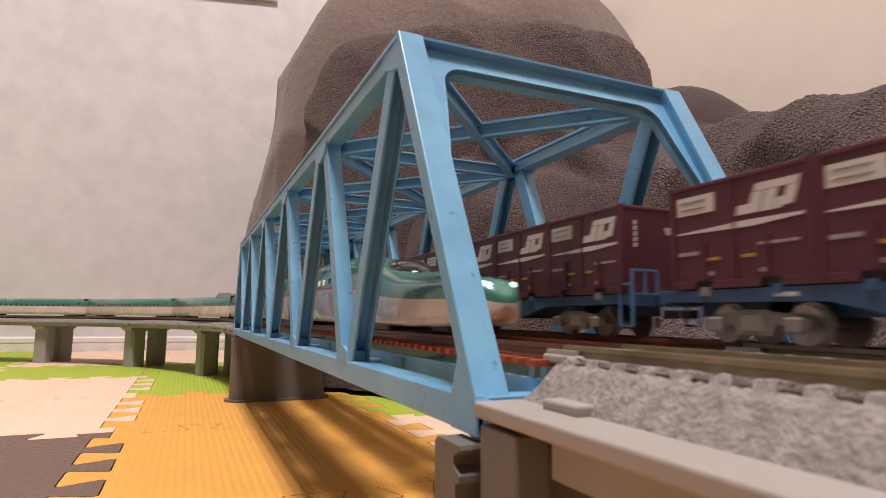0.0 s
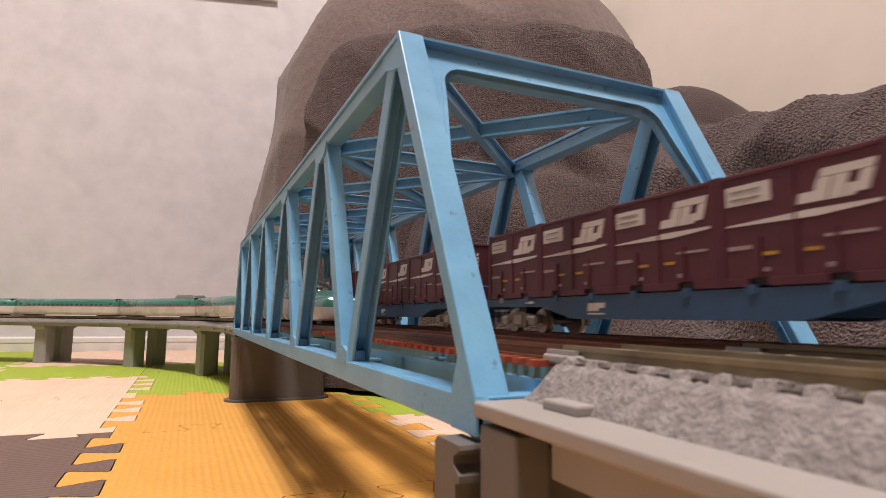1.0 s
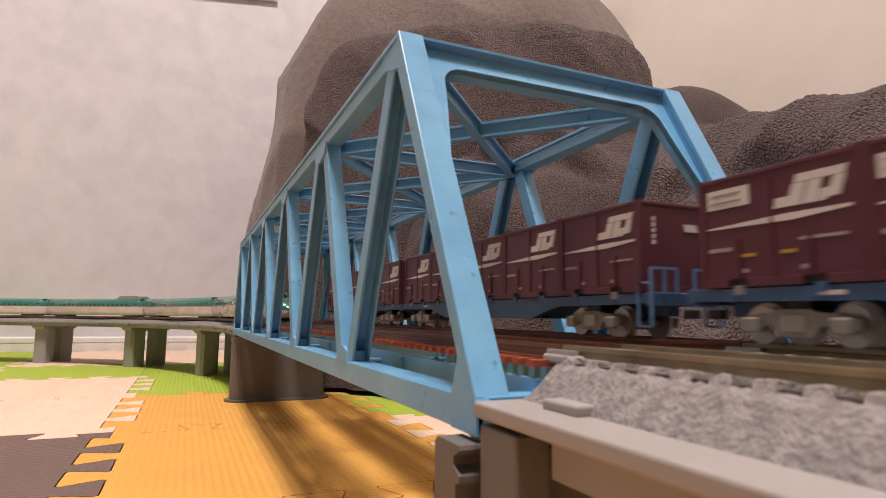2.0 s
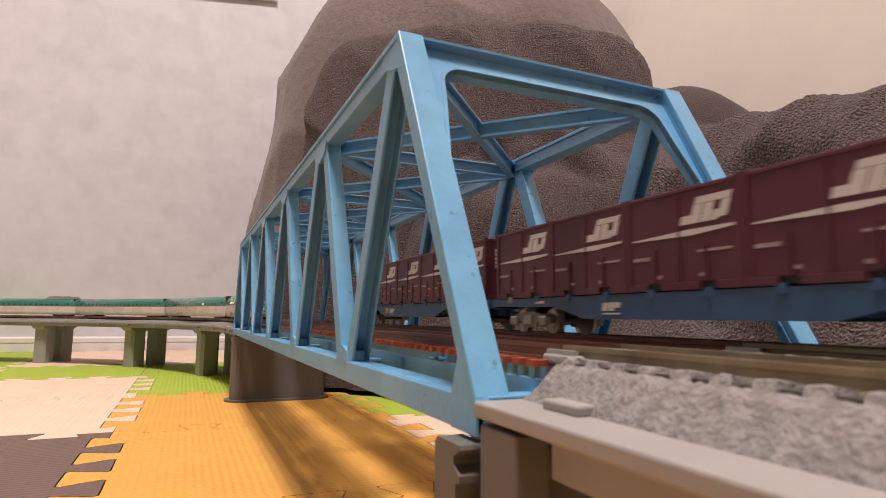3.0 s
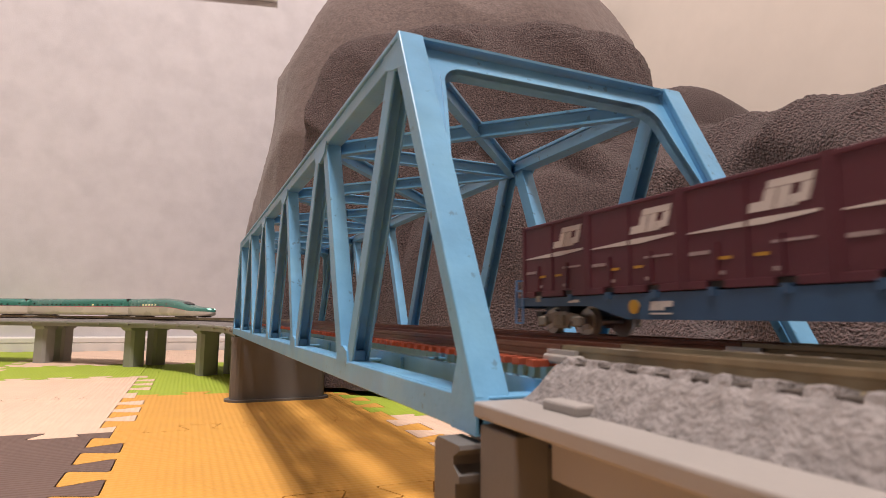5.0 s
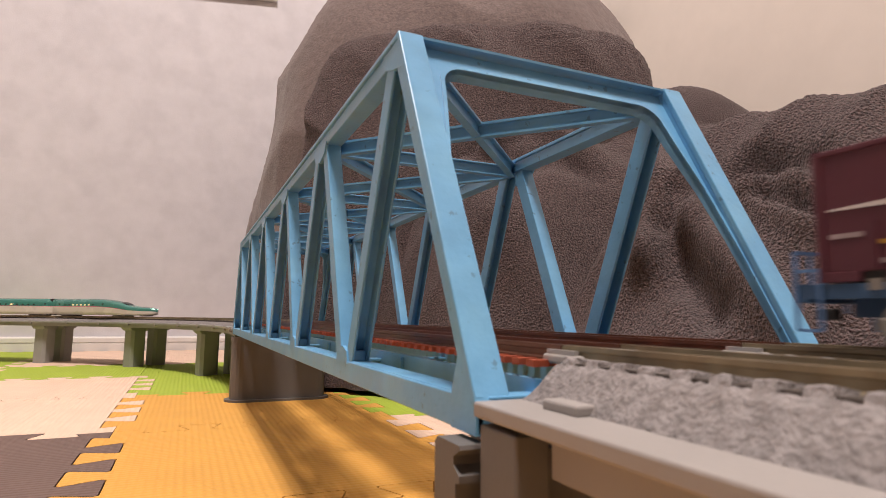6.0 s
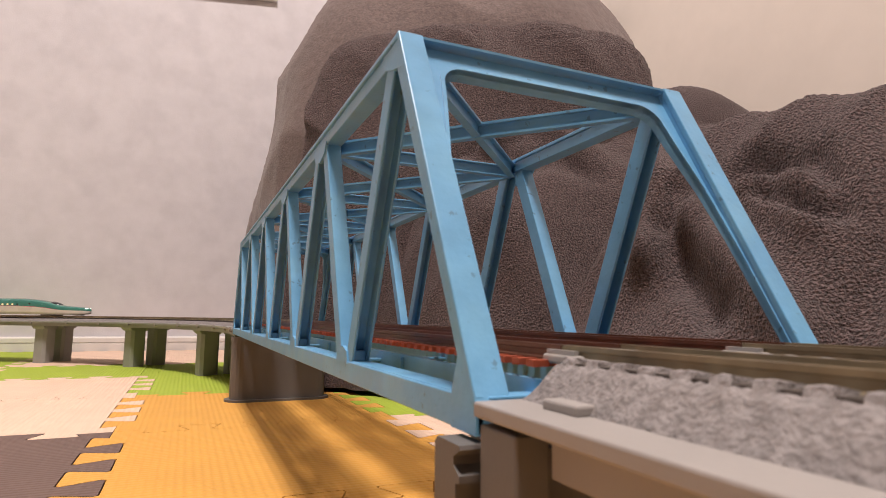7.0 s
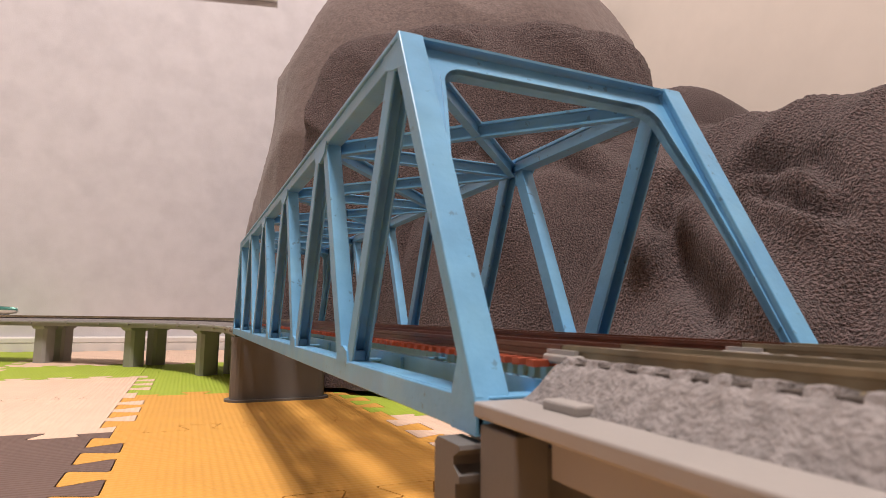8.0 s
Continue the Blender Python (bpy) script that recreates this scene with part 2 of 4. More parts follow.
def bridge():
    root = empty("truss_bridge", pose(0, 0, 0), "light blue plastic model railway truss bridge with two tracks", "bridge")
    for x, s in ((0.0, 1), (W, -1)):
        xm = x + s * TW / 2
        # lower chord: a web with a flange along its top
        bm = bmesh.new()
        box(bm, min(x, x + s * 0.0018), max(x, x + s * 0.0018), 0.0, L, ZLOW, ZB - 0.0002)
        box(bm, min(x + s * 0.0003, x + s * TW), max(x + s * 0.0003, x + s * TW), 0.004, L - 0.004, ZB - 0.0013, ZB)
        soften(part("lower_chord", bm, M_BLUE, root))
        # upper chord: an upright web, a top flange
        bm = bmesh.new()
        box(bm, min(x + s * 0.0002, x + s * TW), max(x + s * 0.0002, x + s * TW), SLOPE + 0.0003, L - SLOPE - 0.0003, ZTOP - 0.0042, ZTOP - 0.0010)
        box(bm, min(x - s * 0.0004, x + s * (TW + 0.0004)), max(x - s * 0.0004, x + s * (TW + 0.0004)), SLOPE, L - SLOPE, ZTOP - 0.0010, ZTOP)
        soften(part("upper_chord", bm, M_BLUE, root))
        # end posts: wide face outward, thin web on the outer side
        for y0, y1 in ((0.0, SLOPE), (L, L - SLOPE)):
            e = 1 if y0 == 0 else -1

            def place(u, v, w):
                return (w, u, v)

            def across(u0, u1):
                return (min(x + s * u0, x + s * u1), max(x + s * u0, x + s * u1))
            for u0, u1, d0, d1 in ((0.0, 0.0009, 0.0034, 0.0040), (TW - 0.0009, TW - 0.0001, 0.0034, 0.0050)):
                bm = bmesh.new()
                extrude_poly(bm, [(y0, ZB - 0.0003), (y1, ZTOP - 0.0002), (y1 + e * d1, ZTOP - 0.0006), (y0 + e * d0, ZB - 0.0003)], place, across(u0, u1))
                soften(part("post_web", bm, M_BLUE, root))
            bm = bmesh.new()
            extrude_poly(bm, [(y0 - e * 0.0004, ZB - 0.0009), (y1 - e * 0.0004, ZTOP + 0.0003), (y1 + e * 0.0010, ZTOP + 0.0003), (y0 + e * 0.0010, ZB - 0.0009)], place, across(-0.0003, TW))
            soften(part("end_post", bm, M_BLUE, root))
            # gussets at the foot and at the head
            bm = bmesh.new()
            extrude_poly(bm, [(y0, ZLOW), (y0, ZB), (y0 + e * 0.0033, ZB + 0.0060), (y0 + e * 0.0052, ZB + 0.0050), (y0 + e * 0.0072, ZB - 0.0002), (y0 + e * 0.0072, ZLOW)], place, (min(x - s * 0.0002, x + s * 0.0008), max(x - s * 0.0002, x + s * 0.0008)))
            part("gusset_plate", bm, M_BLUE, root)
            bm = bmesh.new()
            extrude_poly(bm, [(y1 - e * 0.0032, ZTOP - 0.0075), (y1, ZTOP - 0.0012), (y1 + e * 0.0090, ZTOP - 0.0012), (y1 + e * 0.0080, ZTOP - 0.0042), (y1 + e * 0.0030, ZTOP - 0.0060)], place, (min(x - s * 0.0001, x + s * 0.0007), max(x - s * 0.0001, x + s * 0.0007)))
            part("gusset_plate", bm, M_BLUE, root)
        # diagonals: open channels
        for i in range(N - 1):
            yb = PANEL * (i + 1)
            for yt, yoff in ((top_y(i), -0.0050), (top_y(i + 1), 0.0034)):
                bm = bmesh.new()
                near = yoff < 0
                p0, p1 = Vector((xm, yb + yoff, ZB - 0.0002)), Vector((xm, yt + (0.0050 if near else -0.0042), ZTOP - 0.0040))
                wide, thick = TW - 0.0006, 0.0046
                along = (p1 - p0).normalized()
                face = Vector((0, -along.z, along.y))
                # a deep channel, open below; its flat back faces up
                under = 1 if near else -1
                deep, lip = 0.0036, 0.0006
                h, q = thick / 2, wide / 2 - lip
                sect = [(-wide / 2, -h), (wide / 2, -h), (wide / 2, h), (q, h), (q, h - deep), (-q, h - deep), (-q, h), (-wide / 2, h)]
                extrude_poly(bm, sect, lambda u, v, w: p0 + along * w + Vector((u, 0, 0)) + face * v * under, (0.0, (p1 - p0).length))
                if near:
                    # foot block that closes the channel
                    box(bm, xm - q + 0.0001, xm + q - 0.0001, yb - 0.0072, yb - 0.0058, ZB - 0.0001, ZB + 0.0022)
                soften(part("diagonal", bm, M_BLUE, root))
        for i in range(N - 1):
            # small plates where the diagonals meet the chords
            yb, yt = PANEL * (i + 1), top_y(i + 1)
            lo, hi = min(x - s * 0.0001, x + s * 0.0007), max(x - s * 0.0001, x + s * 0.0007)
            bm = bmesh.new()
            extrude_poly(bm, [(yb - 0.0052, ZB - 0.0008), (yb - 0.0044, ZB + 0.0020), (yb - 0.0006, ZB + 0.0030), (yb + 0.0036, ZB + 0.0016), (yb + 0.0050, ZB - 0.0008)], lambda u, v, w: (w, u, v), (lo, hi))
            part("gusset_plate", bm, M_BLUE, root)
            if i < N - 2:
                bm = bmesh.new()
                extrude_poly(bm, [(yt - 0.0082, ZTOP - 0.0036), (yt - 0.0058, ZTOP - 0.0064), (yt + 0.0002, ZTOP - 0.0080), (yt + 0.0064, ZTOP - 0.0064), (yt + 0.0086, ZTOP - 0.0036)], lambda u, v, w: (w, u, v), (lo, hi))
                part("gusset_plate", bm, M_BLUE, root)
    # portals: a plate in the slope of the end posts with a rounded opening
    for y0, y1 in ((0.0, SLOPE), (L, L - SLOPE)):
        e = 1 if y0 == 0 else -1
        a, b = Vector((0, y0, ZB)), Vector((0, y1, ZTOP))
        ln = (b - a).length
        dv = (b - a) / ln
        nv = Vector((0, -dv.z, dv.y)) * e

        def place(u, v, w):
            return a + Vector((u, 0, 0)) + dv * v + nv * w
        ins, rise, rad = 0.0062, ln - 0.0050, 0.0048
        arc = [(ins + 0.0018 + rad - rad * math.cos(k * math.pi / 16), rise - rad + rad * math.sin(k * math.pi / 16)) for k in range(0, 9)]
        half = [(TW - 0.0002, ln - 0.0002), (TW - 0.0002, ln * 0.04), (TW + 0.0001, ln * 0.03), (TW + 0.0002, ln * 0.36), (TW + 0.0010, ln * 0.60), (ins + 0.0012, ln * 0.78)] + arc
        bm = bmesh.new()
        # plate built as a strip: outer edge against the opening's edge
        inner = half[2:] + [(W - u, v) for u, v in half[2:][::-1]]
        rows = []
        for u, v in inner:
            m = min(u, W - u)
            if v <= rise - rad + 1e-9:
                o = (TW - 0.0002, v)
            else:
                f = (v - (rise - rad)) / rad
                g = min(1.0, f * 1.6)
                o = (TW - 0.0002 + (m - TW) * max(0.0, (f - 0.6) / 0.4) ** 2 * 0.9, rise - rad + (ln - 0.0004 - rise + rad) * g)
            rows.append(((o[0] if u < W / 2 else W - o[0], o[1]), (u, v)))
        vv = [[bm.verts.new(place(*o, -0.0028)), bm.verts.new(place(*i_, -0.0028)), bm.verts.new(place(*i_, -0.0018)), bm.verts.new(place(*o, -0.0018))] for o, i_ in rows]
        for p_, q_ in zip(vv, vv[1:]):
            for k in range(4):
                try:
                    bm.faces.new((p_[k], q_[k], q_[(k + 1) % 4], p_[(k + 1) % 4]))
                except ValueError:
                    pass
        part("portal_plate", bm, M_BLUE, root)
        bm = bmesh.new()
        # rim round the opening, standing out behind the plate, and the deep top strut
        rim = [i_ for o, i_ in rows]
        vv = [[bm.verts.new(place(u, v, -0.0015)), bm.verts.new(place(u, v, -0.0022 - 0.0026 * v / ln))] for u, v in rim]
        vo = [[bm.verts.new(place(u + (0.0007 if u > W / 2 else -0.0007) * (1 if v < rise - 0.001 else 0), v + (0.0008 if v >= rise - rad else 0), -0.0015)), bm.verts.new(place(u + (0.0007 if u > W / 2 else -0.0007) * (1 if v < rise - 0.001 else 0), v + (0.0008 if v >= rise - rad else 0), -0.0022 - 0.0026 * v / ln))] for u, v in rim]
        for k in range(len(rim) - 1):
            bm.faces.new((vv[k][0], vv[k][1], vv[k + 1][1], vv[k + 1][0]))
            bm.faces.new((vo[k][0], vo[k][1], vo[k + 1][1], vo[k + 1][0]))
            bm.faces.new((vv[k][1], vo[k][1], vo[k + 1][1], vv[k + 1][1]))
            bm.faces.new((vv[k][0], vo[k][0], vo[k + 1][0], vv[k + 1][0]))
        part("portal_rim", bm, M_BLUE, root)
        bm = bmesh.new()
        beam(bm, (TW, y1 + e * 0.0024, ZTOP - 0.0002), (W - TW, y1 + e * 0.0024, ZTOP - 0.0002), 0.0056, 0.0005)
        part("portal_flange", bm, M_BLUE, root)
    # top bracing: struts across and crosses between them
    zb = ZTOP - 0.0036

    def tee(p, q):
        bm = bmesh.new()
        beam(bm, p, q, 0.0007, 0.0034)
        beam(bm, Vector(p) + Vector((0, 0, 0.0016)), Vector(q) + Vector((0, 0, 0.0016)), 0.0030, 0.0006)
        beam(bm, Vector(p) - Vector((0, 0, 0.0016)), Vector(q) - Vector((0, 0, 0.0016)), 0.0022, 0.0006)
        return bm
    for i in range(1, N - 1):
        soften(part("top_strut", tee((TW, top_y(i), zb), (W - TW, top_y(i), zb)), M_BLUE, root))
    for i in range(N - 1):
        ya, yb = top_y(i) + 0.002, top_y(i + 1) - 0.001
        part("top_brace", tee((TW, ya, zb + 0.0001), (W - TW, yb, zb + 0.0001)), M_BLUE, root)
        part("top_brace", tee((TW, yb, zb - 0.0001), (W - TW, ya, zb - 0.0001)), M_BLUE, root)
    # floor system
    for i in range(N + 1):
        y = min(max(PANEL * i, 0.0015), L - 0.0015)
        bm = bmesh.new()
        beam(bm, (0.0015, y, 0.0506), (W - 0.0015, y, 0.0506), 0.0010, 0.0046)
        beam(bm, (0.0015, y, 0.0532), (W - 0.0015, y, 0.0532), 0.0034, 0.0007)
        soften(part("floor_beam", bm, M_BLUE, root))
    for c in TRACKS:
        for s in (-1, 1):
            bm = bmesh.new()
            beam(bm, (c + s * 0.0081, 0.001, 0.0508), (c + s * 0.0081, L - 0.001, 0.0508), 0.0010, 0.0090)
            for k in range(12):
                y = 0.017 + k * PANEL / 2
                beam(bm, (c + s * 0.0090, y, 0.0465), (c + s * 0.0090, y, 0.0548), 0.0006, 0.0009, up=(0, 1, 0))
            part("stringer", bm, M_BLUE, root)
    return root


bridge()


RAIL_SECTION = [(-0.0008, -0.0021), (0.0008, -0.0021), (0.0008, -0.0018), (0.00025, -0.0016), (0.00025, -0.0008), (0.00045, -0.0006), (0.00045, 0.0),
                (-0.00045, 0.0), (-0.00045, -0.0006), (-0.00025, -0.0008), (-0.00025, -0.0016), (-0.0008, -0.0018)]


def rail_bm(bm, pts):
    """A rail along pts: foot, web and head in one section."""
    rows = []
    for k, p in enumerate(pts):
        a, b = Vector(pts[max(0, k - 1)]), Vector(pts[min(len(pts) - 1, k + 1)])
        s = (b - a).cross(Vector((0, 0, 1))).normalized()
        rows.append([bm.verts.new(Vector(p) + s * u + Vector((0, 0, v))) for u, v in RAIL_SECTION])
    bm.faces.new(rows[0])
    bm.faces.new(rows[-1][::-1])
    m = len(RAIL_SECTION)
    for p, q in zip(rows, rows[1:]):
        for j in range(m):
            bm.faces.new((p[j], q[j], q[(j + 1) % m], p[(j + 1) % m]))


def bridge_track(c):
    root = empty("bridge_track", pose(0, 0, 0), "red-brown model track on the truss bridge", "railway track", "tracks")
    for s in (-1, 1):
        bm = bmesh.new()
        rail_bm(bm, [(c + s * 0.0048, 0.0, RAIL_Z), (c + s * 0.0048, L, RAIL_Z)])
        part("rail", bm, M_RAIL_RED, root)
    bm = bmesh.new()
    box(bm, -0.0086, 0.0086, -0.0009, 0.0009, 0.0002, 0.0011)
    me = mesh_of(bm, "sleeper", M_TIE_RED)
    for k in range(int(L / 0.0038)):
        ob = new("sleeper", me)
        ob.parent = root
        ob.matrix_basis = pose(c, 0.0022 + k * 0.0038, RAIL_Z - 0.0031)
    for s in (-1, 1):
        bm = bmesh.new()
        box(bm, c + s * 0.0024 - 0.0004, c + s * 0.0024 + 0.0004, 0.001, L - 0.001, RAIL_Z - 0.0022, RAIL_Z - 0.0006)
        part("guard_rail", bm, M_TIE_RED, root)


for c in TRACKS:
    bridge_track(c)

# ---- near viaduct: pale deck, ballast bed, metal rails ----
NEAR_Y = -0.60


def ballast_bed(c, parent):
    """Moulded stones: a sloped side, a rounded end, shallow bays for the ties, and grains at two sizes."""
    prof = [(0.0124, 0.0), (0.0119, 0.0007), (0.0096, 0.0037), (0.0087, 0.0044), (0.0080, 0.0046)]
    across = []
    for (u0, z0), (u1, z1) in zip(prof, prof[1:]):
        n = max(2, int((u0 - u1) / 0.00026))
        across += [(-(u0 + (u1 - u0) * k / n), z0 + (z1 - z0) * k / n) for k in range(n)]
    across += [(-0.0080, 0.0046), (-0.0060, 0.0044), (-0.0030, 0.0044), (0.0, 0.0044)]
    across += [(-u, z) for u, z in across[-2::-1]]
    verts, faces, y = [], [], -0.0016
    m = len(across)
    while y > NEAR_Y + 0.01:
        f = min(1.0, math.sqrt(min(1.0, (-0.0016 - y) / 0.0026 + 0.02)))
        for u, z in across:
            g = noise.noise(Vector((u * 1500, y * 1500, z * 1500 + c * 90))) * 0.00024 + noise.noise(Vector((u * 700, y * 700, z * 700 + c * 50))) * 0.00016
            if 0.0058 < abs(u) < 0.0086:
                z += 0.0006 if abs((-y - 0.0082 + 0.002135) % 0.00427 - 0.002135) > 0.0010 else -0.0004
            verts.append((c + u + g * (0.6 if u < -0.008 else -0.7 if u > 0.008 else 0), y, 0.0533 + z * f + g * 0.8))
        y -= 0.00028 if y > -0.07 else 0.0016
    for k in range(len(verts) // m - 1):
        for j in range(m - 1):
            p = k * m + j
            faces.append((p, p + m, p + m + 1, p + 1))
    faces.append(list(range(m)))
    me = bpy.data.meshes.new("ballast_bed")
    me.from_pydata(verts, [], faces)
    me.materials.append(M_BALLAST)
    ob = new("ballast_bed", me)
    ob.parent = parent
    tagged(ob, "speckled grey moulded ballast")


def near_viaduct():
    root = empty("near_viaduct", pose(0, 0, 0), "pale plastic model viaduct deck leading onto the bridge", "viaduct")
    bm = bmesh.new()
    box(bm, -0.0012, W + 0.0012, NEAR_Y, -0.0012, 0.0515, 0.0533, 0.0003)
    part("deck", bm, M_DECK, root)
    for x in (0.0030, W - 0.0030):
        bm = bmesh.new()
        box(bm, x - 0.0012, x + 0.0012, NEAR_Y, -0.0129, 0.0470, 0.0514, 0.0002)
        part("side_girder", bm, M_DECK, root)
    bm = bmesh.new()
    box(bm, 0.008, W - 0.008, NEAR_Y, -0.0145, 0.0490, 0.0514)
    part("underside", bm, M_PIER, root)
    for k in range(6):
        y = -0.0088 - k * 0.062
        bm = bmesh.new()
        box(bm, 0.0034, 0.0060, y - 0.0062, y, 0.0532, 0.0544, 0.0003)
        part("clip", bm, M_DECK, root)
    for c in TRACKS:
        t = empty("ballasted_track", pose(0, 0, 0), "metal rails and dark ties on moulded grey ballast", "railway track", "tracks")
        ballast_bed(c, t)
        bm = bmesh.new()
        box(bm, -0.0084, 0.0084, -0.0009, 0.0009, -0.0006, 0.0006)
        me = mesh_of(bm, "tie", M_TIE)
        for k in range(138):
            ob = new("tie", me)
            ob.parent = t
            ob.matrix_basis = pose(c, -0.0082 - k * 0.00427, 0.0573)
        for s in (-1, 1):
            bm2 = bmesh.new()
            rail_bm(bm2, [(c + s * 0.0048, NEAR_Y, RAIL_Z), (c + s * 0.0048, -0.0003, RAIL_Z)])
            part("rail", bm2, M_RAIL, t, "brassy metal rail")
            bm2 = bmesh.new()
            box(bm2, c + s * 0.0048 - 0.0015, c + s * 0.0048 + 0.0015, -0.0048, 0.0028, RAIL_Z - 0.0024, RAIL_Z - 0.0012, 0.0003)
            box(bm2, c + s * 0.0048 - 0.0013, c + s * 0.0048 - 0.0006, -0.0040, 0.0020, RAIL_Z - 0.0013, RAIL_Z - 0.0006)
            box(bm2, c + s * 0.0048 + 0.0006, c + s * 0.0048 + 0.0013, -0.0040, 0.0020, RAIL_Z - 0.0013, RAIL_Z - 0.0006)
            part("rail_joiner", bm2, M_JOINER, t, "grey plastic rail joiner")


near_viaduct()


def near_pier():
    root = empty("end_pier", pose(0, 0, 0), "dark grey plastic pier under the bridge's near end", "pier")
    for x0, x1 in ((-0.0010, 0.0032), (W - 0.0032, W + 0.0010)):
        bm = bmesh.new()
        box(bm, x0, x1, -0.0106, -0.0026, 0.0, 0.0509, 0.0003)
        part("leg", bm, M_PIER, root)
    bm = bmesh.new()
    box(bm, 0.0032, W - 0.0032, -0.0030, -0.0012, 0.0, 0.0475)
    part("web", bm, M_PIER, root)
    for sx, x0 in ((1, 0.0), (-1, W)):
        bm = bmesh.new()
        extrude_poly(bm, [(0.0068, 0.0), (0.0068, 0.0474), (0.0060, 0.0481), (-0.0004, 0.0481), (-0.0006, 0.0476), (0.0012, 0.0466), (0.0012, 0.0456), (-0.0004, 0.0446), (-0.0004, 0.0438), (0.0006, 0.0436), (0.0006, 0.0)], lambda u, v, w: (x0 + sx * w, u, v), (-0.0026, 0.0010))
        part("bracket", bm, M_PIER, root)
    bm = bmesh.new()
    box(bm, 0.0012, W - 0.0012, 0.0014, 0.0060, 0.0, 0.0470)
    part("front_column", bm, M_PIER, root)


near_pier()


def far_pier():
    root = empty("bridge_pier", pose(W / 2, L - 0.006, 0), "grey-brown plastic bridge pier with rounded ends and a foot plate", "pier")

    def stadium(hx, r, n=10):
        pts = []
        for k in range(n + 1):
            a = -math.pi / 2 + math.pi * k / n
            pts.append((hx - r + r * math.cos(a), r * math.sin(a)))
        for k in range(n + 1):
            a = math.pi / 2 + math.pi * k / n
            pts.append((-hx + r + r * math.cos(a), r * math.sin(a)))
        return pts
    for nm, hx, r, z0, z1 in (("foot_plate", 0.0385, 0.0125, 0.0, 0.0016), ("shaft", 0.0350, 0.0085, 0.0016, 0.0440), ("cap", 0.0355, 0.0100, 0.0440, 0.0470)):
        bm = bmesh.new()
        extrude_poly(bm, stadium(hx, r), lambda u, v, w: (u, v, w), (z0, z1))
        part(nm, bm, M_PIER, root)
    for sx in (-1, 1):
        bm = bmesh.new()
        box(bm, sx * 0.030 - 0.003, sx * 0.030 + 0.003, -0.003, 0.003, 0.0470, 0.0482)
        part("bearing", bm, M_TIE, root)


far_pier()

# ---- curved viaduct beyond the bridge ----
Y0, RC = 0.445, 0.47
ARC = 2.6


def path(s, off=0.0):
    """A place along the line: s metres from the bridge's near end, off metres to the right. Gives x, y and heading (degrees to the left of north)."""
    if s <= Y0:
        return (W / 2 + off, s, 0.0)
    a = (s - Y0) / RC
    r = RC + off
    return (W / 2 - RC + r * math.cos(a), Y0 + r * math.sin(a), math.degrees(a))


def sweep(bm, prof, s0, s1, n):
    """A closed profile (off, z) carried along the path."""
    rows = []
    for k in range(n + 1):
        s = s0 + (s1 - s0) * k / n
        row = []
        for o, z in prof:
            x, y, _ = path(s, o)
            row.append(bm.verts.new((x, y, z)))
        rows.append(row)
    m = len(prof)
    bm.faces.new(rows[0])
    bm.faces.new(rows[-1][::-1])
    for p, q in zip(rows, rows[1:]):
        for j in range(m):
            bm.faces.new((p[j], q[j], q[(j + 1) % m], p[(j + 1) % m]))


def far_viaduct():
    end = Y0 + ARC * RC
    root = empty("curved_viaduct", pose(0, 0, 0), "grey plastic model viaduct curving away along the wall", "viaduct")
    bm = bmesh.new()
    sweep(bm, [(-0.0355, 0.0530), (-0.0355, 0.0513), (0.0355, 0.0513), (0.0355, 0.0530)], L + 0.001, end, 90)
    part("deck", bm, M_VIAPIER, root)
    for o in (-0.031, 0.031):
        bm = bmesh.new()
        sweep(bm, [(o - 0.0012, 0.0512), (o - 0.0012, 0.0470), (o + 0.0012, 0.0470), (o + 0.0012, 0.0512)], L + 0.012, end, 90)
        part("side_girder", bm, M_VIAPIER, root)
    for side in (-1, 1):
        for k in range(30):
            s = L + 0.02 + k * 0.056
            x, y, h = path(s, side * 0.0345)
            bm = bmesh.new()
            box(bm, -0.0012, 0.0012, -0.0011, 0.0011, 0.0512 - 0.0016, 0.0536)
            ob = part("bracket", bm, M_DECK, root)
            ob.matrix_basis = pose(x, y, 0, 0, 0, h)
    for o in (-0.0165, 0.0165):
        t = empty("curved_track", pose(0, 0, 0), "metal rails on moulded grey ballast along the curved viaduct", "railway track", "tracks")
        bm = bmesh.new()
        sweep(bm, [(o - 0.0125, 0.0531), (o - 0.0098, 0.0562), (o + 0.0098, 0.0562), (o + 0.0125, 0.0531)], L + 0.002, end, 120)
        part("ballast_bed", bm, M_BALLAST, t, "speckled grey moulded ballast")
        for s in (-1, 1):
            bm = bmesh.new()
            rail_bm(bm, [(*path(L + 0.0005 + (end - L) * k / 80, o + s * 0.0048)[:2], RAIL_Z) for k in range(81)])
            part("rail", bm, M_RAIL, t, "metal rail")
        bm = bmesh.new()
        box(bm, -0.0084, 0.0084, -0.0010, 0.0010, -0.0006, 0.0006)
        me = mesh_of(bm, "tie", M_TIE)
        for k in range(160):
            s = L + 0.006 + k * 0.0065
            x, y, h = path(s, o)
            ob = new("tie", me)
            ob.parent = t
            ob.matrix_basis = pose(x, y, 0.0566, 0, 0, h)


far_viaduct()


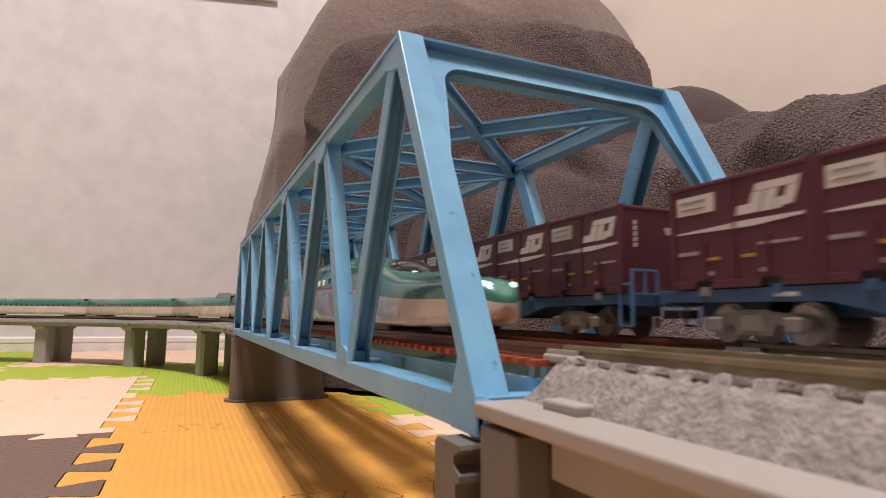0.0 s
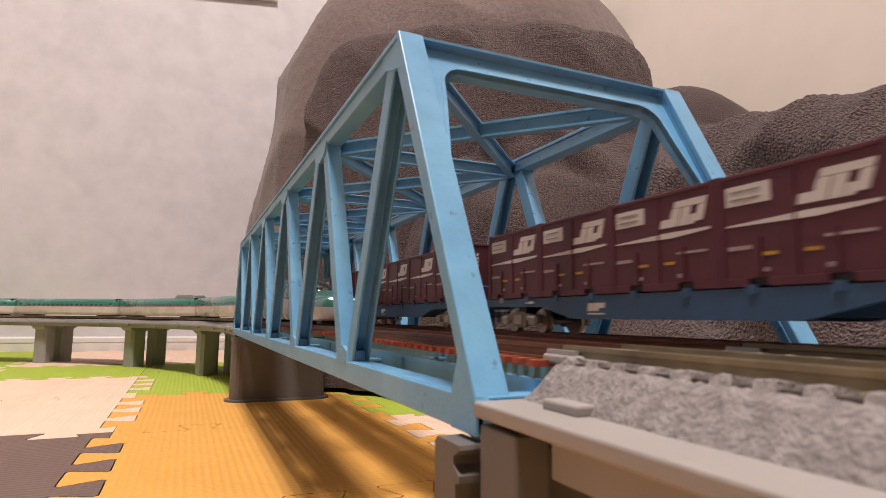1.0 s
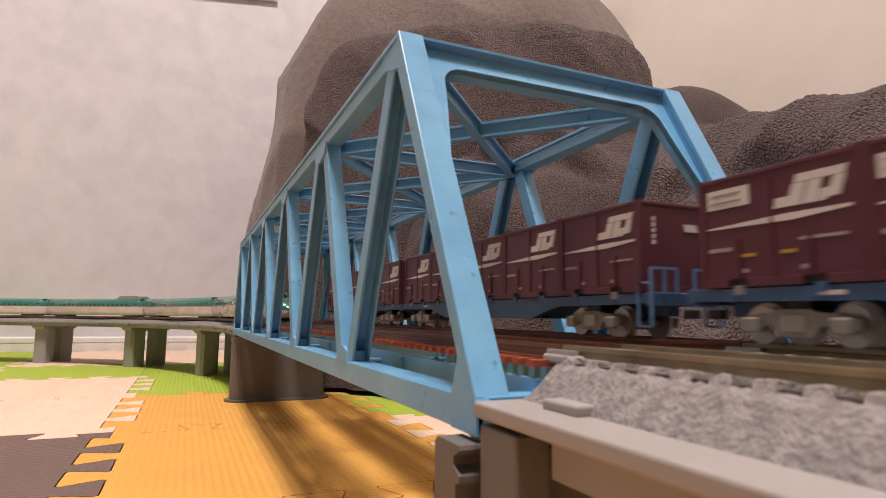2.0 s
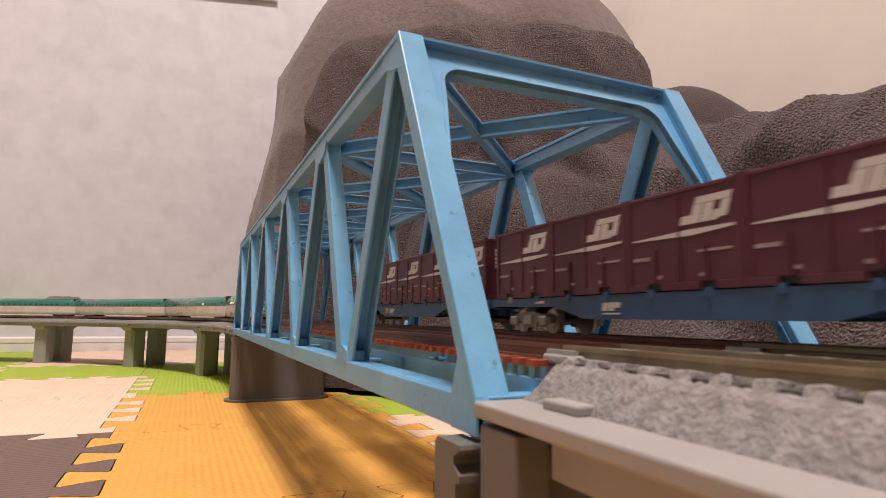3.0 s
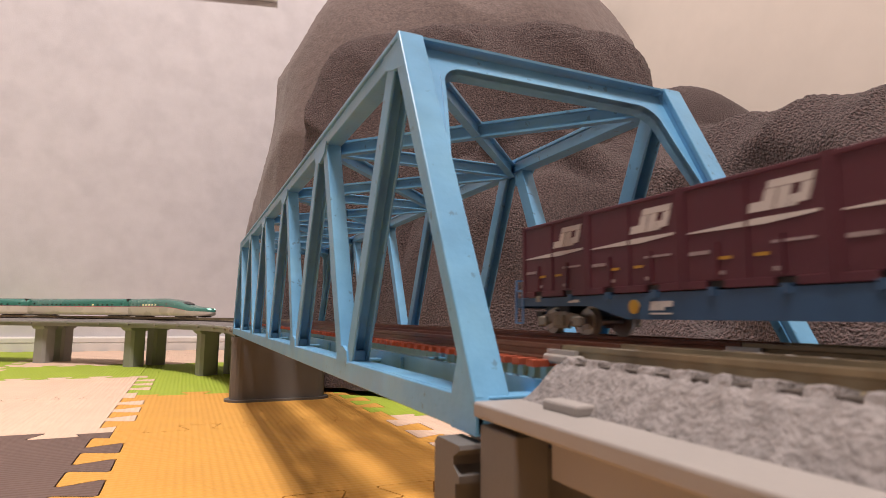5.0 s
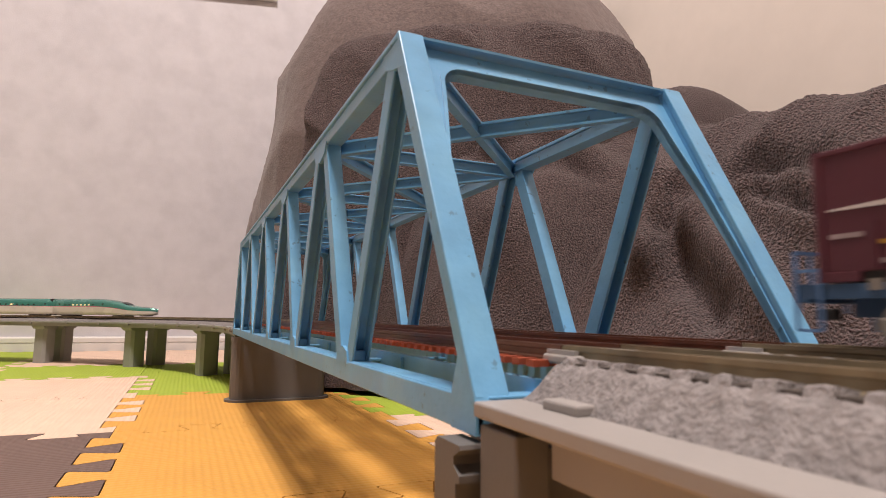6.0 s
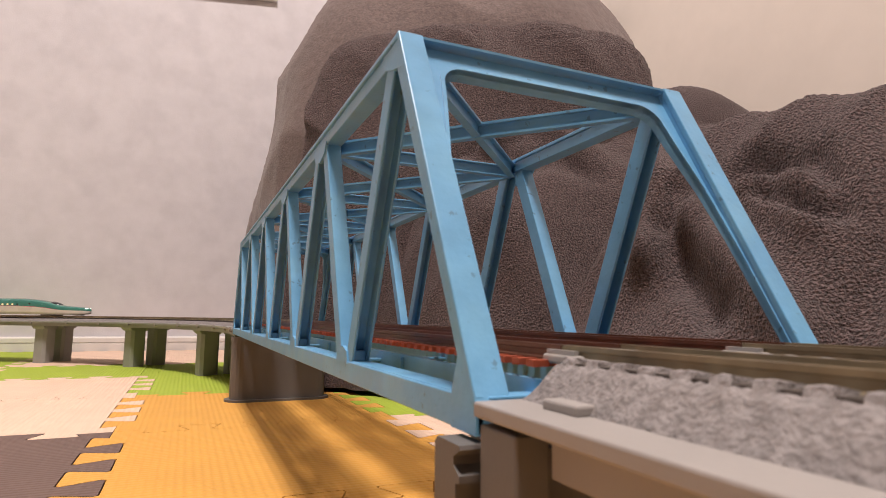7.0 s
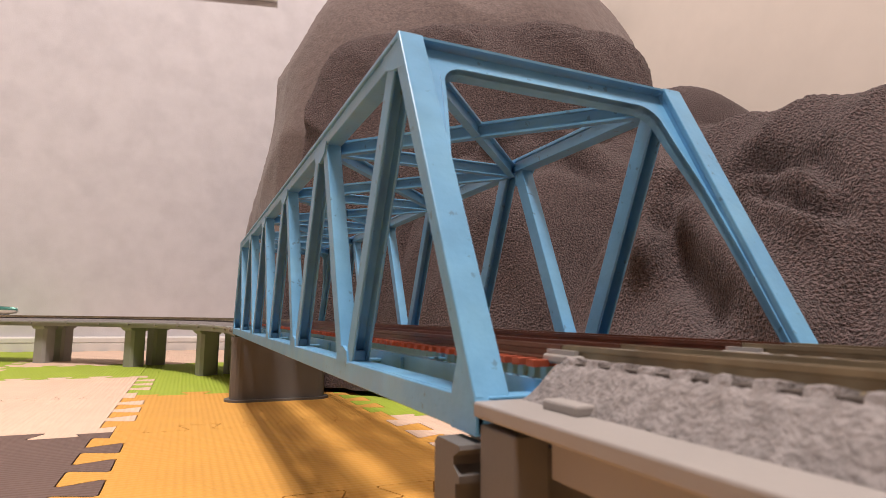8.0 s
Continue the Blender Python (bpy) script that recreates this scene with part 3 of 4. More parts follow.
def portal_pier(s):
    x, y, h = path(s)
    root = empty("viaduct_pier", pose(x, y, 0, 0, 0, h), "grey plastic twin-column viaduct pier with rounded corners", "pier", "viaduct piers")
    for sx in (-1, 1):
        bm = bmesh.new()
        a, b = sx * 0.0250, sx * 0.0055
        d = 0.0085
        ch = 0.003
        lo, hi = min(a, b), max(a, b)
        pts = [(lo + ch, -d), (hi - ch, -d), (hi, -d + ch), (hi, d - ch), (hi - ch, d), (lo + ch, d), (lo, d - ch), (lo, -d + ch)]
        extrude_poly(bm, pts, lambda u, v, w: (u, v, w), (0.0, 0.0430))
        part("column", bm, M_VIAPIER, root)
    bm = bmesh.new()
    n = 6
    pts = [(-0.0300, 0.0500), (-0.0280, 0.0455), (-0.0250, 0.0430), (-0.0055, 0.0430)]
    pts += [(-0.0055 + 0.0045 - 0.0045 * math.cos(k * math.pi / 2 / n), 0.0405 + 0.006 * math.sin(k * math.pi / 2 / n) + 0.0005) for k in range(1, n + 1)]
    pts += [(-u, v) for u, v in pts[::-1]]
    extrude_poly(bm, pts, lambda u, v, w: (u, w, v), (-0.0085, 0.0085))
    part("cross_head", bm, M_VIAPIER, root)


PIERS = (0.615, 0.775, 0.925, 1.080, 1.235)
for s in PIERS:
    portal_pier(s)


# ---- the towel draped over a heap ----
def smooth_step(t):
    t = min(1.0, max(0.0, t))
    return t * t * (3 - 2 * t)


# folds of the slope beside the track: (place along the track, height up the slope) of each line, its height, its width
FOLDS = ((((0.339, 0.390), (0.297, 0.345), (0.180, 0.232), (0.178, 0.211), (0.170, 0.188)), 0.016, 0.012),
         (((0.165, 0.207), (0.155, 0.196), (0.139, 0.179), (0.119, 0.160)), -0.011, 0.008),
         (((0.150, 0.210), (0.124, 0.188), (0.101, 0.167), (0.085, 0.154)), 0.012, 0.010),
         (((0.118, 0.223), (0.108, 0.217), (0.091, 0.209)), -0.010, 0.0045),
         (((0.140, 0.238), (0.133, 0.247), (0.113, 0.242)), -0.012, 0.009),
         (((0.124, 0.228), (0.118, 0.236), (0.088, 0.220)), 0.006, 0.005),
         (((0.099, 0.242), (0.087, 0.221), (0.083, 0.211)), -0.008, 0.006),
         (((0.167, 0.241), (0.140, 0.230), (0.106, 0.211), (0.093, 0.203)), 0.008, 0.008),
         (((0.356, 0.290), (0.339, 0.300), (0.314, 0.315)), 0.016, 0.012),
         (((0.355, 0.268), (0.309, 0.266), (0.305, 0.289)), -0.012, 0.010),
         (((0.070, 0.290), (0.060, 0.220), (0.064, 0.150)), -0.008, 0.012),
         (((0.360, 0.230), (0.300, 0.210), (0.255, 0.170)), 0.010, 0.020))


def line_distance(x, y, line):
    best = 1e9
    for (ax, ay), (bx, by) in zip(line, line[1:]):
        dx, dy = bx - ax, by - ay
        t = min(1.0, max(0.0, ((x - ax) * dx + (y - ay) * dy) / (dx * dx + dy * dy)))
        best = min(best, math.hypot(x - ax - t * dx, y - ay - t * dy))
    return best


def towel_height(x, y):
    wob = noise.noise(Vector((x * 7.0, y * 7.0, 0.3)))
    n2 = noise.noise(Vector((x * 17.0, y * 17.0, 4.0)))
    xx, yy = x + 0.022 * wob, y + 0.022 * n2

    def dome(cx, cy, r, high, p, q):
        d = math.hypot(xx - cx, yy - cy) / r
        d = d / (1 + 0.05 * math.sin(5 * math.atan2(yy - cy, xx - cx) + 1.0))
        if d >= 1.25:
            return 0.0
        v = max(0.0, 1 - (d / 1.04) ** p) ** (1 / q) if d < 1.04 else 0.0
        return high * v
    b = dome(0.300, 0.430, 0.190, 0.268, 3.0, 1.6)
    e = dome(0.465, 0.420, 0.165, 0.340, 2.4, 1.3)
    # the long ridge beside the track
    up = smooth_step((xx - 0.098) / 0.165)
    c = (0.1985 + 0.001 * n2 + 0.13 * (max(0.0, y) - 0.147)) * up * smooth_step((0.315 - yy) / 0.13)
    k = 42.0
    m = max(b, c, e)
    z = m + math.log(math.exp(k * (b - m)) + math.exp(k * (c - m)) + math.exp(k * (e - m))) / k - math.log(3.0) / k
    z = max(z, 0.0)
    f = smooth_step(z / 0.06)
    # folds stand out square to the slope
    s = 0.65 * x + 0.76 * z
    out = 0.006 * noise.noise(Vector((y * 11.0 + s * 5.0, s * 4.0 - y * 3.0, 2.0)))
    out += 0.004 * (1 - abs(noise.noise(Vector((y * 22.0 + s * 12.0, s * 8.0, 7.0)))) * 2.4)
    for line, high, wide in FOLDS:
        out += high * math.exp(-(line_distance(y, s, line) / wide) ** 2)
    # pile of the terry cloth
    out += 0.0012 * noise.noise(Vector((x * 340, y * 340, z * 340)))
    out *= f
    return (x - 0.68 * out, y - 0.35 * out, max(0.004, z + 0.004 + 0.64 * out)), z


def steps(stops):
    out = []
    for a, b, d in stops:
        n = int(round((b - a) / d))
        out += [a + (b - a) * k / n for k in range(n)]
    return out + [stops[-1][1]]


def towel():
    xs = steps(((0.02, 0.09, 0.005), (0.09, 0.36, 0.0016), (0.36, 0.712, 0.005)))
    ys = steps(((-0.35, -0.06, 0.006), (-0.06, 0.46, 0.0016), (0.46, 1.01, 0.0045)))
    index, verts, faces = {}, [], []
    for i, x in enumerate(xs):
        for j, y in enumerate(ys):
            point, raw = towel_height(x, y)
            if raw > 0.0006:
                index[i, j] = len(verts)
                verts.append(point)
    for i in range(len(xs) - 1):
        for j in range(len(ys) - 1):
            q = [index.get(k) for k in ((i, j), (i + 1, j), (i + 1, j + 1), (i, j + 1))]
            if None not in q:
                faces.append(q)
    me = bpy.data.meshes.new("towel")
    me.from_pydata(verts, [], faces)
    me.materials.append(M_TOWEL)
    me.polygons.foreach_set("use_smooth", [True] * len(me.polygons))
    tagged(new("towel", me), "brown-grey terry towel heaped in folds beside the track", "towel")


def draped_lump(verts, faces, cx, cy, r, high, square, seed, folds, flare, turn, corner):
    """One lump of the hanging cloth: rings from its crown down to the floor, over a plan that is round (corner 2) to square, with folds that deepen downwards."""
    na, nr = 420, 150
    base = len(verts)
    for k in range(nr + 1):
        a = (0.02 + 0.98 * k / nr) * math.pi / 2
        rr0, zz0 = math.sin(a) ** square, math.cos(a) ** square if k < nr else 0.0
        for j in range(na):
            th = 2 * math.pi * j / na
            cs, sn = math.cos(th), math.sin(th)
            drop = 1 - zz0
            plan = (abs(math.cos(th - turn)) ** corner + abs(math.sin(th - turn)) ** corner) ** (-1 / corner)
            n1 = noise.noise(Vector((cs * 2.6, sn * 2.6, zz0 * 0.8 + seed)))
            n2 = noise.noise(Vector((cs * 6.5, sn * 6.5, zz0 * 1.3 + seed + 5)))
            n3 = noise.noise(Vector((cs * 1.7 + zz0 * 2.2, sn * 1.7 - zz0 * 1.4, zz0 * 2.0 + seed + 9)))
            q = rr0 * r * plan * (1 + 0.05 * n1 + (0.045 + 0.09 * drop) * (1 - 2.2 * abs(n2)) * folds + 0.05 * (1 - 2 * abs(n3)) * rr0 + flare * drop * drop)
            x, y = cx + q * cs, cy + q * sn
            z = high * zz0
            z += (0.010 * noise.noise(Vector((x * 7, y * 7, seed + 3))) + 0.003 * noise.noise(Vector((x * 24, y * 24, seed + 6)))) * zz0
            g = noise.noise(Vector((x * 260, y * 260, z * 260))) * 0.0011
            verts.append((x + g * cs, min(y + g * sn, 1.08), max(0.004, z + g * zz0)))
    for k in range(nr):
        for j in range(na):
            p, q = base + k * na + j, base + k * na + (j + 1) % na
            faces.append((p, p + na, q + na, q))
    faces.append([base + j for j in range(na)])


def draped(name, mat, lump, label, category):
    verts, faces = [], []
    draped_lump(verts, faces, *lump)
    me = bpy.data.meshes.new(name)
    me.from_pydata(verts, [], faces)
    me.materials.append(mat)
    me.polygons.foreach_set("use_smooth", [True] * len(me.polygons))
    tagged(new(name, me), label, category)


towel()
draped("draped_blanket", M_FLEECE, (0.343, 0.721, 0.290, 0.562, 0.60, 1.0, 0.10, 0.0, 1.10, 2.2), "smooth brown-grey fleece blanket draped over a tall stack", "blanket")
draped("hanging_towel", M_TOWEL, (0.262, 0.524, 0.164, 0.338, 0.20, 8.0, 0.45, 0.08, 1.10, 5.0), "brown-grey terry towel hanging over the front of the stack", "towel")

# ---- on the wall and behind the heap ----
def poster():
    root = empty("wall_calendar", pose(0.0985, 1.0935, 0.6965, 0, -7.5, 0), "white framed calendar hanging on the grey wall", "calendar")
    bm = bmesh.new()
    box(bm, -0.42, 0.0, -0.0060, -0.0005, 0.0, 0.55, 0.0015)
    part("board", bm, M_WHITE, root)
    bm = bmesh.new()
    box(bm, -0.42, 0.0008, -0.0078, -0.0004, -0.0006, 0.0075, 0.001)
    part("lower_rail", bm, M_WHITE, root)
    for k in range(7):
        bm = bmesh.new()
        box(bm, -0.010 - k * 0.0056, -0.0068 - k * 0.0056, -0.0066, -0.0060, 0.0105, 0.0200 + 0.003 * (k % 2))
        part("print_bar", bm, M_GREYROOF, root)


def dark_bag():
    bm = bmesh.new()
    box(bm, 0.590, 0.690, 0.80, 0.88, 0.60, 0.692, 0.014)
    tagged(part("black_case", bm, M_BLACK), "black rounded case behind the draped heap", "case")
    bm = bmesh.new()
    box(bm, 0.600, 0.675, 0.80, 0.90, 0.0, 0.5997, 0.004)
    tagged(part("storage_box", bm, M_WHITE), "plain box under the towel", "box")


# ---- trains: materials ----
M_MAROON = material("maroon_container", (0.092, 0.020, 0.032), 0.45, vary=0.08, scale=120, bump=0.06, bump_scale=600)
M_PRINT = material("white_print", (0.62, 0.58, 0.55), 0.6, vary=0.05)
M_TEXT = material("worn_white_print", (0.36, 0.29, 0.29), 0.6, vary=0.2, scale=900)
M_YELLOW = material("yellow_print", (0.48, 0.27, 0.03), 0.6, vary=0.05)
M_FRAME = material("blue_wagon_frame", (0.035, 0.09, 0.18), 0.45, vary=0.1, scale=150)
M_RAILING = material("bright_blue_railing", (0.11, 0.22, 0.42), 0.4, vary=0.05)
M_BOGIE = material("grey_bogie", (0.24, 0.22, 0.19), 0.5, vary=0.15, scale=300)
M_BLACK = material("black_plastic", (0.015, 0.014, 0.014), 0.5, vary=0.1)
M_STEEL = material("steel_wheel", (0.45, 0.42, 0.38), 0.35, metal=0.8, vary=0.1)
M_GREEN = material("metallic_green_paint", (0.052, 0.200, 0.165), 0.26, metal=0.15, vary=0.04, coat=0.4)
M_CREAM = material("silvery_white_paint", (0.58, 0.54, 0.50), 0.28, vary=0.03, coat=0.5)
M_PINK = material("pink_stripe", (0.62, 0.10, 0.20), 0.4, vary=0.03)
M_GLASS = material("dark_train_glass", (0.012, 0.014, 0.016), 0.08, vary=0.03, coat=0.5)
M_GREYROOF = material("grey_shield", (0.25, 0.26, 0.25), 0.5, vary=0.05)


def glowing(name, color, strength):
    m = material(name, color, 0.3)
    b = m.node_tree.nodes["Principled BSDF"]
    b.inputs["Emission Color"].default_value = (*color, 1)
    b.inputs["Emission Strength"].default_value = strength
    return m


M_HEAD = glowing("lit_headlight", (0.55, 1.0, 0.86), 1.5)
M_LITWIN = glowing("lit_window", (1.0, 0.82, 0.45), 0.45)

poster()
dark_bag()

# ---- freight wagons and containers ----
CL, CW, CH = 0.0246, 0.0168, 0.0171
CPITCH = 0.0250
WPITCH = 0.1353


def plate(bm, pts, x, side, thick=0.00012):
    """A thin printed patch on a side: pts are (y, z)."""
    a, b = (x, x + side * thick)
    extrude_poly(bm, pts, lambda u, v, w: (w, u, v), (min(a, b), max(a, b)))


def rect(y0, y1, z0, z1, shear=0.0):
    return [(y0, z0), (y1, z0), (y1 - shear, z1), (y0 - shear, z1)]


def container(style):
    """style 0: white notice panel and yellow marks; 1: plain; 2: yellow marks only. Front is -y; seen from -x, the text runs towards -y."""
    root = empty("container", pose(0, 0, 0), ("maroon freight container with white notice panel and yellow marks", "plain maroon freight container with white stripe", "maroon freight container with white stripe and yellow marks")[style], "container", "containers on wagons")
    bm = bmesh.new()
    box(bm, -CW / 2 + 0.0002, CW / 2 - 0.0002, -CL / 2 + 0.0002, CL / 2 - 0.0002, 0.0012, CH - 0.0002, 0.0002)
    part("body", bm, M_MAROON, root)
    bm = bmesh.new()
    box(bm, -CW / 2, CW / 2, -CL / 2, CL / 2, CH - 0.0008, CH, 0.0002)
    part("roof_rail", bm, M_MAROON, root)
    for y in (-CL / 2 + 0.0004, CL / 2 - 0.0004):
        for x in (-CW / 2 + 0.0004, CW / 2 - 0.0004):
            bm = bmesh.new()
            box(bm, x - 0.0005, x + 0.0005, y - 0.0005, y + 0.0005, 0.0, CH + 0.0001)
            part("corner_post", bm, M_MAROON, root)
    # base rail in three lengths with fork pockets between
    for a, b in ((-CL / 2, -0.0074), (-0.0042, 0.0042), (0.0074, CL / 2)):
        bm = bmesh.new()
        box(bm, -CW / 2, CW / 2, a, b, 0.0, 0.0013, 0.0001)
        part("base_rail", bm, M_MAROON, root)
    for y in (-0.0058, 0.0058):
        bm = bmesh.new()
        box(bm, -CW / 2 + 0.0006, CW / 2 - 0.0006, y - 0.0017, y + 0.0017, 0.0002, 0.0012)
        part("fork_pocket", bm, M_BLACK, root)
    for side in (-1, 1):
        x = side * (CW / 2 - 0.0002)
        f = 1 if side < 0 else -1        # which way the writing runs
        for k, y in enumerate((-0.0001, 0.0055, -0.0055)):
            bm = bmesh.new()
            if k == 0:
                plate(bm, rect(y - 0.00018, y + 0.00018, 0.0014, CH - 0.0009), x, side, 0.0003)
                part("door_seam", bm, M_MAROON, root)
            else:
                plate(bm, rect(y - 0.0003, y + 0.0003, 0.0016, 0.0072), x, side, 0.0004)
                part("lock_bar", bm, M_MAROON, root)

        def R(y0, y1, z0, z1, mat, name, shear=0.0):
            bm = bmesh.new()
            q = [(f * -u, v) for u, v in rect(y0, y1, z0, z1, shear)]
            plate(bm, q, x, side)
            return part(name, bm, mat, root)
        # writing runs along +u (u = -y seen from the west side); bold slanted mark in four blocks
        bm = bmesh.new()
        blocks = [rect(0.0004, 0.0030, 0.0108, 0.0122, -0.0004), rect(0.0024, 0.0043, 0.0108, 0.0138, -0.0010), rect(0.0046, 0.0065, 0.0108, 0.0138, -0.0010),
                  rect(0.0067, 0.0079, 0.0108, 0.0124, -0.0005), rect(0.0080, 0.0096, 0.0112, 0.0138, -0.0009), rect(0.0036, 0.0104, 0.0139, 0.0150, -0.0004)]
        for bl in blocks:
            plate(bm, [(f * -u, v) for u, v in bl], x, side)
        part("company_mark", bm, M_PRINT, root, "bold slanted white company mark")
        bm = bmesh.new()
        plate(bm, [(f * -u, v) for u, v in ((-0.0110, 0.0091), (0.0030, 0.0089), (0.0110, 0.0095), (0.0110, 0.0099), (0.0020, 0.0099), (-0.0110, 0.0093))], x, side)
        part("stripe", bm, M_PRINT, root, "tapering white stripe")
        R(-0.0108, -0.0068, 0.0055, 0.0061, M_TEXT, "text_bar")
        R(0.0040, 0.0102, 0.0060, 0.0064, M_TEXT, "text_bar")
        for u in (-0.0045, 0.0045):
            R(u - 0.0004, u + 0.0004, 0.0021, 0.0027, M_TEXT, "small_mark")
        if style == 0:
            R(-0.0108, -0.0034, 0.0122, 0.0152, M_PRINT, "notice_panel")
            for z in (0.0130, 0.0142):
                bm = bmesh.new()
                plate(bm, [(f * -u, v) for u, v in rect(-0.0100, -0.0050, z, z + 0.00025)], x, side, 0.0002)
                part("text_bar", bm, M_GREYROOF, root)
        if style in (0, 2):
            R(-0.0050, -0.0028, 0.0044, 0.0049, M_YELLOW, "yellow_mark")
            R(0.0012, 0.0034, 0.0044, 0.0049, M_YELLOW, "yellow_mark")
    # end wall: small mark and an upright line of text
    bm = bmesh.new()
    extrude_poly(bm, [(-0.0062, 0.0118), (-0.0030, 0.0118), (-0.0026, 0.0132), (-0.0058, 0.0132)], lambda u, v, w: (-u, w, v), (-CL / 2 + 0.00005, -CL / 2 + 0.0003))
    part("company_mark", bm, M_PRINT, root)
    for k in range(5):
        bm = bmesh.new()
        extrude_poly(bm, rect(-0.0052, -0.0045, 0.0090 + k * 0.0011, 0.0098 + k * 0.0011), lambda u, v, w: (u, w, v), (-CL / 2 + 0.00005, -CL / 2 + 0.0003))
        part("text_bar", bm, M_PRINT, root)
    return root


def wagon(front_rail, rear_rail, disc):
    root = empty("container_wagon", pose(0, 0, 0), "blue flat container wagon with deep side sills on grey bogies", "freight wagon", "freight wagons")
    hw = 0.0082
    for side in (-1, 1):
        bm = bmesh.new()
        prof = [(-0.0640, 0.0081), (-0.0640, 0.0063), (-0.0360, 0.0060), (-0.0255, 0.0034), (0.0255, 0.0034), (0.0360, 0.0060), (0.0640, 0.0063), (0.0640, 0.0081)]
        extrude_poly(bm, prof, lambda u, v, w: (w, u, v), (min(side * hw, side * (hw - 0.0009)), max(side * hw, side * (hw - 0.0009))))
        sill = part("side_sill", bm, M_FRAME, root)
        bm = bmesh.new()
        xx = side * hw
        for bl in (rect(-0.0026, -0.0008, 0.0050, 0.0066, -0.0003), rect(-0.0006, 0.0008, 0.0050, 0.0066, -0.0003), rect(0.0010, 0.0026, 0.0056, 0.0066, -0.0002)):
            plate(bm, [(-u * (1 if side < 0 else -1) + 0.017, v) for u, v in bl], xx, side)
        part("company_mark", bm, M_PRINT, root)
        bm = bmesh.new()
        plate(bm, rect(0.0145, 0.0195, 0.0043, 0.0046), xx, side)
        part("text_bar", bm, M_PRINT, root)
        bm = bmesh.new()
        plate(bm, rect(0.0400, 0.0435, 0.0068, 0.0074), xx, side)
        part("text_bar", bm, M_PRINT, root)
        for k in range(10):
            y = -0.0555 + k * 0.0123
            bm = bmesh.new()
            box(bm, min(side * (hw - 0.0004), side * (hw + 0.0003)), max(side * (hw - 0.0004), side * (hw + 0.0003)), y - 0.0008, y + 0.0008, 0.0072, 0.0086)
            part("container_lock", bm, M_BOGIE if k in (0, 9) else M_FRAME, root)
        if disc and side < 0:
            bm = bmesh.new()
            bmesh.ops.create_cone(bm, cap_ends=True, segments=20, radius1=0.0013, radius2=0.0013, depth=0.0003, matrix=Matrix.Translation((side * (hw + 0.0001), 0.0235, 0.0057)) @ Matrix.Rotation(radians(90), 4, "Y"))
            part("yellow_disc", bm, M_YELLOW, root, "round yellow mark")
    bm = bmesh.new()
    box(bm, -hw + 0.0009, hw - 0.0009, -0.0635, 0.0635, 0.0064, 0.0079)
    part("deck", bm, M_FRAME, root)
    bm = bmesh.new()
    box(bm, -0.0016, 0.0016, -0.0620, 0.0620, 0.0040, 0.0064)
    part("centre_sill", bm, M_FRAME, root)
    for e in (-1, 1):
        bm = bmesh.new()
        box(bm, -hw, hw, min(e * 0.0635, e * 0.0650), max(e * 0.0635, e * 0.0650), 0.0058, 0.0083, 0.0002)
        part("end_beam", bm, M_FRAME, root)
        bm = bmesh.new()
        box(bm, -0.0008, 0.0008, min(e * 0.0650, e * 0.0678), max(e * 0.0650, e * 0.0678), 0.0036, 0.0052, 0.0002)
        part("coupler", bm, M_BLACK, root)
        if (front_rail if e < 0 else rear_rail):
            for x0, x1 in ((-hw, -hw + 0.0060), (hw - 0.0060, hw)):
                bm = bmesh.new()
                y = e * 0.0652
                pts = [(x0, y, 0.0045), (x0, y, 0.0126), (x1, y, 0.0126), (x1, y, 0.0080)]
                for p, q in zip(pts, pts[1:]):
                    beam(bm, p, q, 0.00045, 0.00045, up=(0, 1, 0))
                beam(bm, ((x0 + x1) / 2, y, 0.0080), ((x0 + x1) / 2, y, 0.0126), 0.0004, 0.0004, up=(0, 1, 0))
                part("hand_rail", bm, M_RAILING, root, "bright blue hand rail")
                bm = bmesh.new()
                s = -1 if x0 < 0 else 1
                yy = y - e * 0.0032
                xs = s * (hw + 0.0001)
                for p, q in zip([(xs, y, 0.0100), (xs, yy, 0.0100), (xs, yy, 0.0022), (xs, y, 0.0022)], [(xs, yy, 0.0100), (xs, yy, 0.0022), (xs, y, 0.0022), (xs, y, 0.0100)]):
                    beam(bm, p, q, 0.0004, 0.0004, up=(1, 0, 0))
                part("foot_step", bm, M_RAILING, root, "bright blue wire step")
    bm = bmesh.new()
    box(bm, -0.004, 0.004, -0.012, 0.006, 0.0034, 0.0062, 0.0004)
    part("brake_box", bm, M_BLACK, root)
    wheels = []
    for e in (-1, 1):
        bog = new("bogie")
        bog.parent = root
        bog.location = (0, e * 0.0475, 0)
        for side in (-1, 1):
            bm = bmesh.new()
            x0, x1 = sorted((side * 0.0066, side * 0.0076))
            extrude_poly(bm, [(-0.0085, 0.0024), (-0.0085, 0.0037), (-0.0060, 0.0044), (-0.0032, 0.0046), (-0.0020, 0.0050), (0.0020, 0.0050), (0.0032, 0.0046), (0.0060, 0.0044), (0.0085, 0.0037), (0.0085, 0.0024), (0.0060, 0.0020), (0.0036, 0.0030), (0.0026, 0.0013), (-0.0026, 0.0013), (-0.0036, 0.0030), (-0.0060, 0.0020)],
                         lambda u, v, w: (w, u, v), (x0, x1))
            for y in (-0.0064, 0.0064):
                box(bm, min(side * 0.0074, side * 0.0084), max(side * 0.0074, side * 0.0084), y - 0.0013, y + 0.0013, 0.0017, 0.0039, 0.0003)
